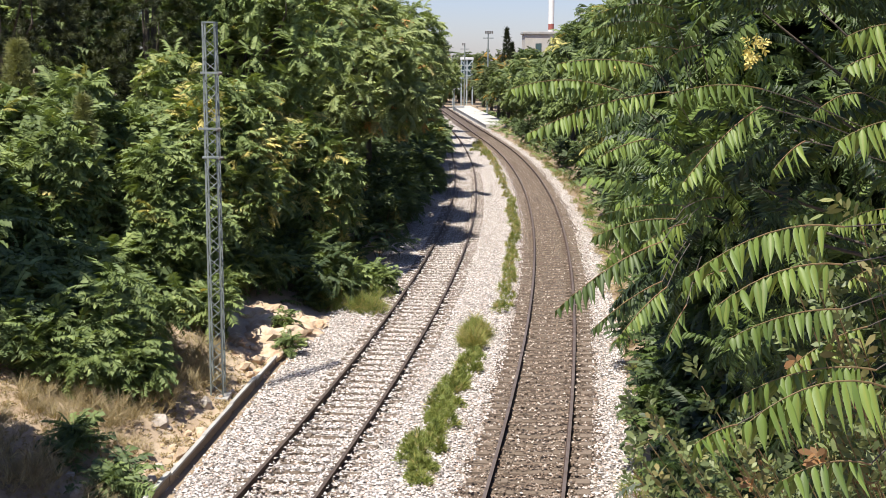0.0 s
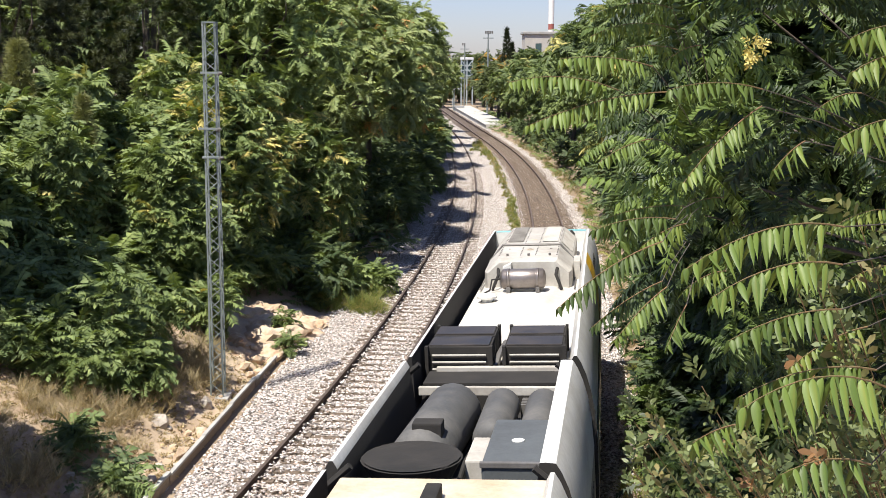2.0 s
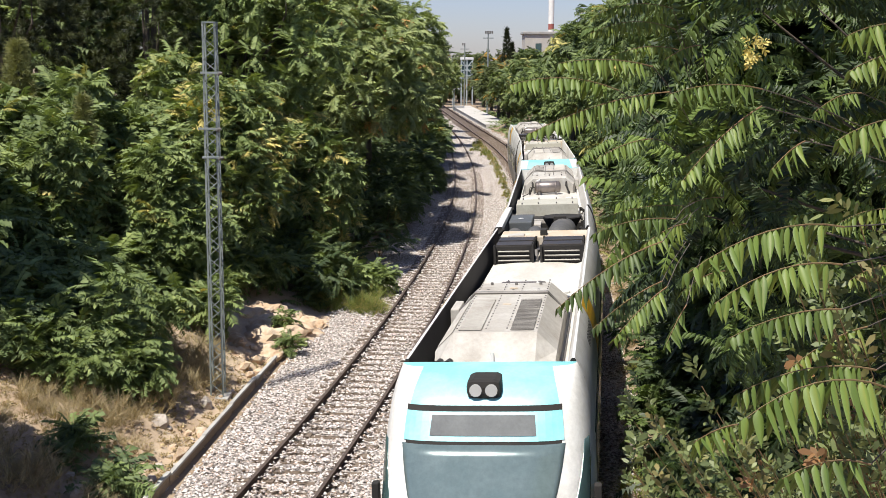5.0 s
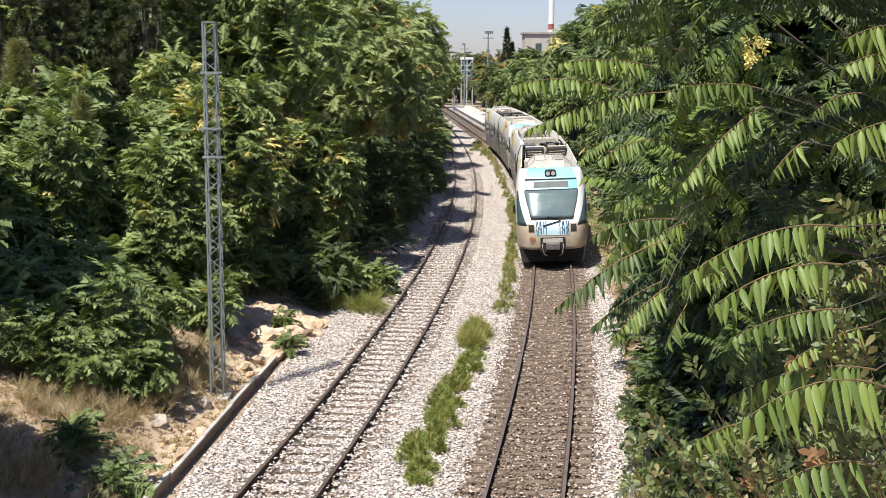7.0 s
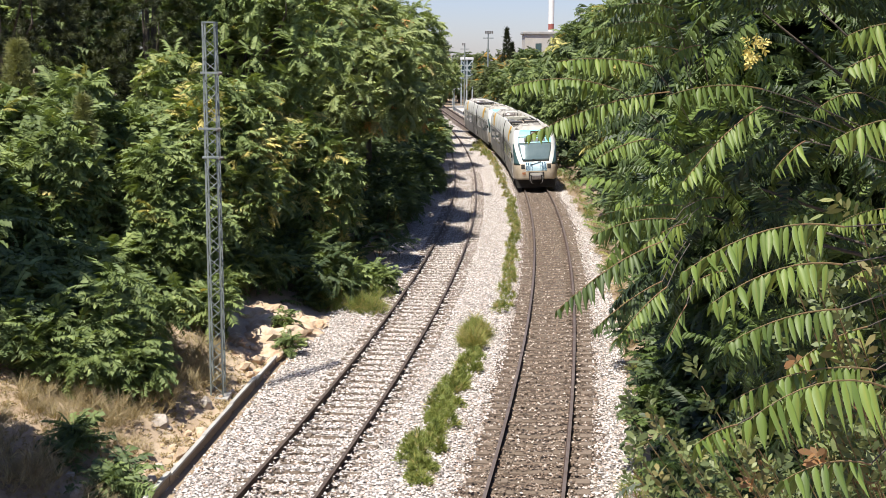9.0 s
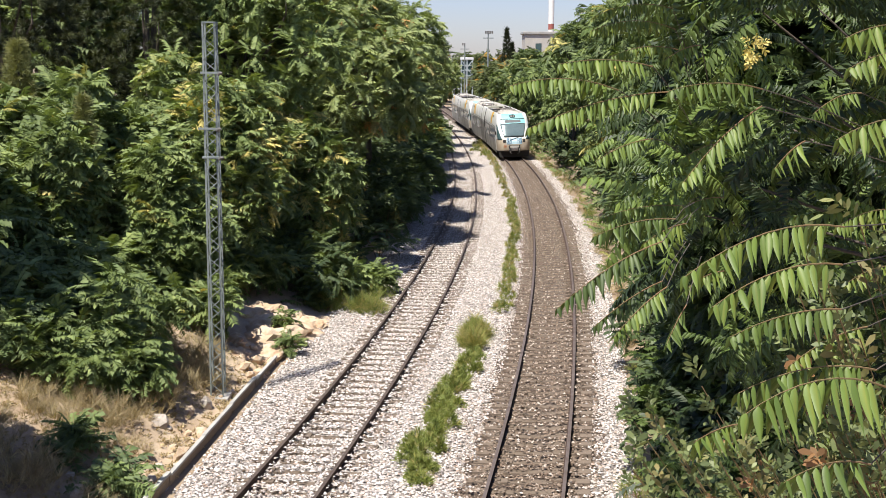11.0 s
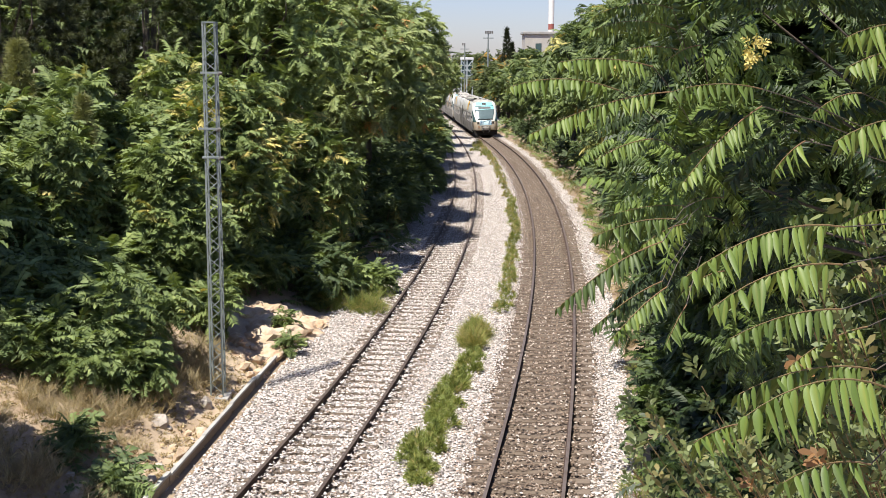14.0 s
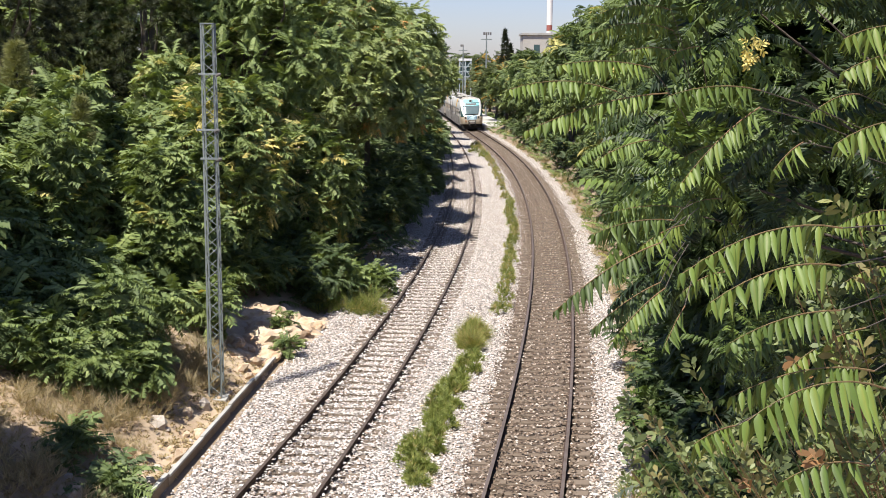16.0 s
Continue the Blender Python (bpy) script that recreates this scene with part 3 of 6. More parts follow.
def shell(y0, y1, bay=False, dark=1):
    """Body with flanks, shoulders, the raised edges along the roof and the roof between them."""
    floor = 3.05 if bay else 3.30
    out = [(w, z) for z, w in zip(PROFILE_Z, PROFILE_W)]
    rise = 0 if bay else 0.04
    deep = out + [(1.17, 3.79), (1.15, floor - 0.30), (1.06, floor - 0.30), (1.04, floor), (0.5, floor + rise)]
    flat = out + [(1.17, 3.79), (1.12, 3.70), (1.05, floor + 0.04), (0.92, floor), (0.5, floor + rise)]
    one, other = (flat, deep) if dark > 0 else (deep, flat)
    if bay:
        one, other = flat, out + [(1.10, 3.80), (1.04, 3.795), (1.02, 3.70), (0.97, floor + 0.04), (0.92, floor), (0.5, floor)]
    ring = [(-x, z) for x, z in one] + [(0, floor + 1.2 * rise)] + other[::-1]
    bm = bmesh.new()
    ys = np.linspace(y0, y1, 6)
    rows = [[bm.verts.new((x, y, z)) for x, z in ring] for y in ys]
    for a, b in zip(rows, rows[1:]):
        for i in range(len(ring) - 1):
            f = bm.faces.new((a[i], a[i + 1], b[i + 1], b[i]))
            zm = (ring[i][1] + ring[i + 1][1]) / 2
            xm = abs(ring[i][0] + ring[i + 1][0]) / 2
            mid = (ring[i][0] + ring[i + 1][0]) / 2
            if bay and zm > 3.74:
                f.material_index = 0
            elif xm < 1.0:
                f.material_index = 3 if bay else 2
            # inner edge wall: shade of the unlit side put in as black
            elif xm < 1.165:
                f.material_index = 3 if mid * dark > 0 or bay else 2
            else:
                f.material_index = 1 if zm < 2.7 else 0
        bm.faces.new((a[0], b[0], b[-1], a[-1])).material_index = 3
    bm.faces.new(rows[0]).material_index = 3
    bm.faces.new(rows[-1][::-1]).material_index = 3
    bmesh.ops.recalc_face_normals(bm, faces=bm.faces)
    for f in bm.faces:
        f.smooth = len(f.verts) == 4
    for e in bm.edges:
        if len(e.link_faces) == 2 and e.calc_face_angle(0) > 0.6:
            e.smooth = False
    return bm


def shoulder_strip(y0, y1, z0, z1, side, slant, off=0.006):
    """A painted field that follows the shoulder."""
    bm = bmesh.new()
    rows = []
    for j in range(7):
        z = z0 + (z1 - z0) * j / 6
        w = half_width(z) + off
        s = slant * (j / 6)
        rows.append([bm.verts.new((side * w, y, z + off)) for y in (y0 + s, (y0 + y1) / 2 + s, y1 + s)])
    for a, b in zip(rows, rows[1:]):
        for i in range(2):
            bm.faces.new((a[i], a[i + 1], b[i + 1], b[i]))
    bmesh.ops.recalc_face_normals(bm, faces=bm.faces)
    return bm


def drum(c, axis, r, length, bands=0, sides=20):
    """A pressure vessel with domed ends."""
    axis = Vector(axis).normalized()
    c = Vector(c)
    pts, rad = [], []
    for t, k in ((-0.5, 0.05), (-0.495, 0.45), (-0.475, 0.8), (-0.43, 1.0), (0.43, 1.0), (0.475, 0.8), (0.495, 0.45), (0.5, 0.05)):
        pts.append(c + axis * length * t)
        rad.append(r * k)
    bm = tube(pts, rad, sides)
    for i in range(bands):
        t = -0.32 + 0.64 * i / max(1, bands - 1)
        tube([c + axis * (length * t - 0.03), c + axis * (length * t + 0.03)], r * 1.05, sides, bm)
    return bm


def roof_hood(parent, y_front):
    """Air-conditioning hood with chamfered shoulders, grilles on both slopes near the cab, sloped ends."""
    y0, y1 = y_front - 5.1, y_front
    # outline of the hood across the roof
    ol = [(-0.92, 3.30), (-0.92, 3.68), (-0.63, 3.96), (0.63, 3.96), (0.92, 3.68), (0.92, 3.30)]
    bm = bmesh.new()
    secs = [(y0, 0.93, 0.82), (y0 + 0.15, 1.0, 0.9), (y0 + 1.2, 1.0, 1.0), (y1 - 0.38, 1.0, 1.0), (y1, 0.97, 0.40)]
    rows = [[bm.verts.new((x * sx, y, 3.36 + (z - 3.36) * sz)) for x, z in ol] for y, sx, sz in secs]
    for a, b in zip(rows, rows[1:]):
        for i in range(5):
            bm.faces.new((a[i], a[i + 1], b[i + 1], b[i]))
    bm.faces.new(rows[0]).material_index = 0
    bm.faces.new(rows[-1])
    bmesh.ops.recalc_face_normals(bm, faces=bm.faces)
    hood = part("roof_hood", bm, M_HOOD, parent, "grey air-conditioning hood with chamfered edges")
    # seam bar over the hood
    bm = tube([(-0.94, y0 + 1.55, 3.64), (-0.64, y0 + 1.6, 3.985), (0.64, y0 + 1.6, 3.985), (0.94, y0 + 1.55, 3.64)], 0.030, 6)
    part("seam_bar", bm, M_GRILLE, hood)
    ga, gb = y0 + 2.15, y1 - 0.45
    for side in (-1, 1):
        cells = [((0.22, 3.964), (0.57, 3.964)), ((0.655, 3.938), (0.890, 3.712))]
        if side < 0:
            cells = cells[:1]
        for (xa, za), (xb, zb) in cells:
            bm = bmesh.new()
            n = 3
            for k in range(n):
                a = ga + (gb - ga) * (k + 0.04) / n
                b = ga + (gb - ga) * (k + 0.94) / n
                v = [bm.verts.new((side * x, y, z + 0.008)) for x, z, y in ((xa, za, a), (xb, zb, a), (xb, zb, b), (xa, za, b))]
                bm.faces.new(v)
            bmesh.ops.recalc_face_normals(bm, faces=bm.faces)
            g = part("grille", bm, M_BLACK, hood, "dark ventilation grille")
            bm = bmesh.new()
            m = 48 if side > 0 else 40
            for k in range(m):
                y = ga + (gb - ga) * (k + 0.5) / m
                tube([(side * xa, y, za + 0.015), (side * xb, y, zb + 0.015)], 0.0065 if side > 0 else 0.004, 4, bm)
            tagged(part("slats", bm, M_HOOD if side > 0 else M_GRILLE, g), kind="stuff")
    # bolt heads and lifting plates
    for x in (-0.45, 0.0, 0.45):
        for y in (y0 + 0.45, y0 + 1.15):
            part("bolt", box(x - 0.025, x + 0.025, y - 0.02, y + 0.02, 3.88, 3.965), M_GRILLE, hood)
    bm = bmesh.new()
    for k in range(20):
        y = y0 + 0.25 + (y1 - y0 - 0.9) * k / 19
        for x in (-0.61, -0.16, 0.16, 0.61):
            box(x - 0.012, x + 0.012, y - 0.012, y + 0.012, 3.955, 3.972, 0, bm)
    tagged(part("rivets", bm, M_GRILLE, hood), kind="stuff")
    for y in (y0 + 1.0, y0 + 2.5):
        part("warning_sign", box(-0.07, 0.07, y, y + 0.10, 3.961, 3.968), M_TAN, hood, "small faded warning sign")
    # air trunk boxes beside the hood and end casing
    part("air_trunk", box(0.93, 1.08, y0 + 0.9, y0 + 1.7, 3.30, 3.72, 0.02), M_HOOD, parent)
    part("end_casing", prism([(-0.50, 3.36), (-0.50, 3.78), (-0.33, 3.86), (-0.33, 3.36)], y0 - 0.28, y0 + 0.03), M_WHITE, parent)
    for s in (-1, 1):
        bm = tube([(s * 0.62, y0 + 0.02, 3.72), (s * 0.60, y0 - 0.22, 3.62), (s * 0.68, y0 - 0.33, 3.44), (s * 0.72, y0 - 0.36, 3.33)], 0.035, 6)
        part("hose", bm, M_BLACK, parent, "black hose on the roof")
        bm = tube([(s * 0.98, y0 - 0.4, 3.36), (s * 0.98, y1 - 1.0, 3.36)], 0.016, 5)
        part("conduit", bm, M_GRILLE, parent)
    tank = part("air_tank", drum((-0.06, y0 - 0.55, 3.60), (1, 0, 0), 0.205, 0.94, 2), M_TANK, parent, "grey steel compressed-air tank lying across the roof", True)
    for x in (-0.36, 0.24):
        bm = box(x - 0.04, x + 0.04, y0 - 0.76, y0 - 0.34, 3.30, 3.46, 0.01)
        part("bracket", bm, M_GRILLE, tank)
    bm = tube([(-0.52, y0 - 0.55, 3.60), (-0.70, y0 - 0.60, 3.60), (-0.74, y0 - 0.7, 3.40), (-0.95, y0 - 1.15, 3.35)], 0.018, 6)
    part("pipe", bm, M_BLACK, parent)
    return y0


def vents(parent, spots):
    for x, y in spots:
        bm = tube([(x, y, 3.30), (x, y, 3.40), (x, y, 3.40), (x, y, 3.44), (x, y, 3.47), (x, y, 3.48)], [0.12, 0.12, 0.20, 0.20, 0.17, 0.08], 20)
        part("roof_vent", bm, M_WHITE, parent, "low round white roof vent", False)


def radiators(parent, y_in):
    """Two black finned cooler boxes side by side."""
    for s in (-1, 1):
        x0, x1 = (-1.08, -0.10) if s < 0 else (0.10, 1.0)
        shells = box(x0, x1, y_in + 0.12, y_in + 0.79, 3.30, 3.73, 0.015)
        box(x0, x1, y_in + 0.90, y_in + 1.55, 3.30, 3.73, 0.015, shells)
        b = part("cooler", shells, M_BLACK, parent, "black roof cooler box with pale tubes")
        bm = bmesh.new()
        for k in range(3):
            tube([(x0 + 0.08, y_in + 0.085, 3.40 + 0.105 * k), (x1 - 0.08, y_in + 0.085, 3.40 + 0.105 * k)], 0.016, 6, bm)
        part("tube", bm, M_HOOD, b)
        bm = bmesh.new()
        for k in range(3):
            tube([(x0 + 0.08, y_in + 0.845, 3.40 + 0.105 * k), (x1 - 0.08, y_in + 0.845, 3.40 + 0.105 * k)], 0.016, 6, bm)
            tube([(x0 + 0.08, y_in + 1.585, 3.40 + 0.105 * k), (x1 - 0.08, y_in + 1.585, 3.40 + 0.105 * k)], 0.016, 6, bm)
        part("tube", bm, M_HOOD, b)
        bm = bmesh.new()
        for k in range(2):
            box(x0 + 0.03, x1 - 0.03, y_in + 0.16 + 0.78 * k, y_in + 0.75 + 0.76 * k, 3.725, 3.755, 0.01, bm)
        part("lid", bm, M_SOOT_GLOSS, b, "dark sooty lid")
        for x in (x0, x1):
            part("cheek", box(x - 0.025, x + 0.025, y_in + 0.03, y_in + 0.14, 3.30, 3.75), M_BLACK, b)
            part("cheek", box(x - 0.025, x + 0.025, y_in + 1.53, y_in + 1.64, 3.30, 3.75), M_BLACK, b)
    bm = tube([(-0.06, y_in + 0.1, 3.36), (-0.02, y_in + 0.6, 3.50), (0.04, y_in + 1.2, 3.55), (0.02, y_in + 1.5, 3.36)], 0.05, 7)
    part("hose", bm, M_GRILLE, parent)
    part("cross_beam", box(-0.92, 0.92, y_in - 0.06, y_in + 0.05, 3.34, 3.46, 0.01), M_HOOD, parent)


def roof_box(parent, y_in):
    """Flat grey-green equipment box with a bolted lid."""
    b = part("equipment_box", box(-0.98, 0.92, y_in + 0.10, y_in + 1.62, 3.30, 3.74, 0.02), M_BOXGREY, parent, "grey-green bolted equipment box across the roof")
    for x in (-0.8, -0.3, 0.25, 0.75):
        for y in (y_in + 0.2, y_in + 1.5):
            part("bolt", box(x - 0.02, x + 0.02, y - 0.03, y + 0.03, 3.73, 3.79), M_GRILLE, b)
    for y in (y_in + 0.06, y_in + 1.60):
        part("base_rail", box(-1.0, 0.94, y, y + 0.06, 3.30, 3.38), M_GRILLE, b)
    bm = tube([(0.91, y_in + 0.5, 3.6), (0.99, y_in + 0.5, 3.58), (1.0, y_in + 1.0, 3.42)], 0.045, 7)
    part("pipe", bm, M_WHITE, b)


def bogie(parent, y):
    bm = box(-1.12, 1.12, y - 1.35, y + 1.35, 0.42, 0.66, 0.05)
    b = part("bogie", bm, M_BLACK, parent, "black sooty bogie frame")
    for dy in (-0.95, 0.95):
        bm = bmesh.new()
        for s in (-0.7535, 0.7535):
            tube([(s - 0.07, y + dy, 0.43), (s + 0.06, y + dy, 0.43)], 0.42, 22, bm)
            tube([(s - 0.09, y + dy, 0.43), (s - 0.07, y + dy, 0.43)], 0.445, 22, bm)
        tube([(-1.0, y + dy, 0.43), (1.0, y + dy, 0.43)], 0.08, 10, bm)
        part("wheelset", bm, M_RAIL, b)


def flank_windows(parent, y0, y1):
    for s in (-1, 1):
        y = y0 + 0.5
        k = 0
        while y + 1.5 < y1:
            door = k in (3,)
            bm = bmesh.new()
            zs = (0.75, 2.55) if door else (1.55, 2.45)
            rows = [[bm.verts.new((s * (half_width(z) + 0.008), yy, z)) for yy in (y, y + 1.35)] for z in np.linspace(zs[0], zs[1], 6)]
            for a, b in zip(rows, rows[1:]):
                bm.faces.new((a[0], a[1], b[1], b[0]))
            bmesh.ops.recalc_face_normals(bm, faces=bm.faces)
            part("door" if door else "window", bm, M_SIDE if door else M_GLASS, parent, "grey sliding door" if door else "dark tinted window")
            y += 1.62
            k += 1


def make_car(kind, plate, dark, length):
    """A passenger car, its cab's tip at y = 0 and its inner end at -length. kind: cooler or box at the inner roof end."""
    car = thing("railcar", Matrix(), "white diesel railcar with cyan cab top and grimy flanks", "train", "cars of the train")
    y_in = -length
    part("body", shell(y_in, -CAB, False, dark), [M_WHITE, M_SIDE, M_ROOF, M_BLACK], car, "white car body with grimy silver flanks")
    cab = part("cab", cab_skin(), [M_WHITE, M_NOSE, M_CYAN], car, "white cab with cyan top and beige nose", True)
    part("windscreen", patch(-0.405, 0.405, 1.88, 2.93, 0.012, foot=(-0.19, 0.19)), M_SCREEN, cab, "large raked windscreen", True)
    part("screen_frame", patch(-0.43, 0.43, 1.83, 3.37, 0.006, foot=(-0.20, 0.20)), M_BLACK, cab)
    part("display_band", patch(-0.415, 0.415, 2.97, 3.30, 0.012, nz=3, foot=(-0.395, 0.395)), M_CYAN, cab, "cyan band over the windscreen")
    part("display", patch(-0.16, 0.16, 3.03, 3.26, 0.020, nz=3), M_SLATE, cab, "grey unlit destination display")
    for s in (-1, 1):
        part("side_window", patch(min(s * 0.70, s * 0.90), max(s * 0.70, s * 0.90), 1.62, 2.90, 0.010, foot=(min(s * 0.29, s * 0.90), max(s * 0.29, s * 0.90))), M_GLASS, cab, "dark cab side window", True)
        part("headlamp", patch(min(s * 0.145, s * 0.26), max(s * 0.145, s * 0.26), 1.40, 1.66, 0.02, nz=3), M_BLACK, cab, "dark headlamp cluster")
        m = part("mirror", box(s * 1.52 - 0.05, s * 1.52 + 0.05, -1.35, -1.2, 2.05, 2.35, 0.02), M_BLACK, cab)
    part("graffiti", patch(-0.125, 0.125, 1.26, 1.80, 0.012, nz=6), M_PALEBLUE, cab, "pale blue sprayed lettering, unreadable")
    bm = bmesh.new()
    for i in range(13):
        u = -0.112 + 0.0180 * i
        if i == 6:
            continue
        foot, top = nose_point(u, 1.30, 0.034), nose_point(u + (0.006 if i % 2 else -0.003), 1.77, 0.034)
        mid = nose_point(u + 0.014, 1.56, 0.034)
        tube([foot, nose_point(u, 1.54, 0.034), top], 0.015, 4, bm)
        if i % 3 == 0:
            tube([top, mid, foot], 0.013, 4, bm)
        elif i % 3 == 1:
            tube([nose_point(u, 1.54, 0.034), mid], 0.013, 4, bm)
    tagged(part("scrawl", bm, M_BLUE, cab, "dark blue sprayed strokes"), kind="stuff")
    bm = bmesh.new()
    for i in range(5):
        u = 0.13 + 0.022 * i
        tube([nose_point(u, 0.98, 0.02), nose_point(u + 0.006, 1.20, 0.02), nose_point(u + 0.016, 1.10, 0.02)], 0.012, 4, bm)
    tagged(part("rust_scrawl", bm, M_ORANGE, cab, "small orange sprayed strokes"), kind="stuff")
    part("wiper", tube([nose_point(0.01, 1.95, 0.03), nose_point(-0.03, 1.78, 0.05), nose_point(0.04, 1.60, 0.05)], 0.025, 5), M_BLACK, cab)
    lamp = part("lamp_pod", box(-0.24, 0.24, -2.0, -1.42, 3.44, 3.70, 0.09), M_BLACK, cab, "black twin headlight pod on the cab roof")
    for s in (-1, 1):
        part("lens", tube([(s * 0.108, -1.44, 3.57), (s * 0.108, -1.405, 3.57)], 0.085, 16), M_LAMP, lamp)
    # coupler bay, coupler and skirt
    bay = part("coupler_bay", box(-0.50, 0.50, -0.28, 0.035, 0.60, 1.18, 0.02), M_BLACK, cab, "black coupler recess")
    bm = box(-0.28, 0.28, -0.1, 0.30, 0.72, 0.98, 0.04)
    tube([(0, 0.1, 0.85), (0, 0.37, 0.85)], 0.11, 10, bm)
    part("coupler", bm, M_TANK, bay)
    part("coupler_plate", box(-0.40, 0.40, 0.036, 0.06, 0.98, 1.14, 0.01), M_HOOD, bay, "grey plate over the coupler")
    for s in (-1, 1):
        part("brake_hose", tube([(s * 0.40, 0.0, 0.95), (s * 0.42, 0.16, 0.80), (s * 0.36, 0.18, 0.55), (s * 0.24, 0.10, 0.46)], 0.025, 6), M_GRILLE, bay)
    # black skirt under the nose; the shadow there is put into its colour
    part("dark_skirt", prism([(-1.25, 0.16), (-1.35, 0.71), (1.35, 0.71), (1.25, 0.16)], -0.95, -0.45), M_BLACK, car)
    part("underframe", box(-1.18, 1.18, y_in + 0.1, -0.7, 0.34, 0.62, 0.03), M_BLACK, car)
    # end wall behind the cab, gangway towards the power module
    part("bulkhead", box(-1.16, 1.16, -CAB - 0.02, -CAB + 0.1, 3.0, 3.735), M_WHITE, car)
    part("gangway", box(-0.7, 0.7, y_in - GAP, y_in + 0.02, 0.7, 2.7, 0.03), M_BLACK, car)
    # horns
    for x in (0.62, 0.76):
        bm = tube([(x, -2.55, 3.32), (x, -2.55, 3.60)], 0.03, 8)
        tube([(x, -2.70, 3.66), (x, -2.45, 3.66), (x, -2.34, 3.66)], [0.05, 0.07, 0.10], 12, bm)
        part("horn", bm, M_BLACK, car, "black roof horn")
    for x, h in ((-0.14, 0.30), (-0.02, 0.46)):
        part("aerial", tube([(x, -2.50, 3.32), (x, -2.50, 3.36), (x, -2.50, 3.36), (x, -2.52, 3.36 + 0.6 * h), (x, -2.55, 3.36 + h)], [0.09, 0.09, 0.06, 0.045, 0.03], 12), M_WHITE, car, "white cone aerial")
    y0 = roof_hood(car, -2.9)
    off = 1.25 if plate else 0.75
    if kind == "cooler":
        radiators(car, y_in + off)
        if not plate:
            vents(car, [(-0.72, y_in + off + 1.95), (0.72, y_in + off + 1.95)])
        vents(car, [(-0.72, y0 - 1.55)])
    else:
        roof_box(car, y_in + off)
        vents(car, [(-0.72, y_in + off + 2.9), (0.74, y_in + off + 2.75), (-0.72, y_in + off + 4.2), (0.74, y_in + off + 4.4)])
    if plate:
        part("end_plate", box(-1.13, 1.02, y_in + 0.02, y_in + 1.22, 3.20, 3.72, 0.02), M_TAN, car, "tan rust-stained roof end panel")
        part("lifting_bracket", box(-0.14, 0.02, y_in + 0.55, y_in + 1.0, 3.71, 3.86, 0.02), M_BLACK, car)
        part("louvre", box(0.42, 0.82, y_in + 0.72, y_in + 1.12, 3.71, 3.75, 0.005), M_HOOD, car)
    else:
        # black plate put where the gap beside the bay is only dark
        part("gap_plate", box(-1.03, 1.03, y_in + 0.02, y_in + 0.72, 3.26, 3.40, 0.01), M_BLACK, car, "black plate in place of the dark gap at the roof end")
    for s in (-1, 1):
        part("shoulder_band", shoulder_strip(-8.5, -7.0, 2.75, 3.78, s, 0.75), M_YELLOW, car, "yellow slanted band on the shoulder")
        bm = bmesh.new()
        for k in range(8):
            y = -6.3 + 0.2 * k
            w0, w1 = half_width(3.38) + 0.006, half_width(3.55) + 0.006
            v = [bm.verts.new(p) for p in ((s * w0, y, 3.385), (s * w0, y + 0.11, 3.385), (s * w1, y + 0.11, 3.555), (s * w1, y, 3.555))]
            bm.faces.new(v)
        part("marking", bm, M_BLACK, car, "row of dark bars on the shoulder")
        bm = tube([(s * 1.475, -CAB - 0.1, 2.7), (s * 1.475, y_in + 0.1, 2.7)], 0.012, 4)
        part("gutter", bm, M_BLACK, car)
    flank_windows(car, y_in + 0.6, -CAB - 0.2)
    bogie(car, -3.4)
    return car


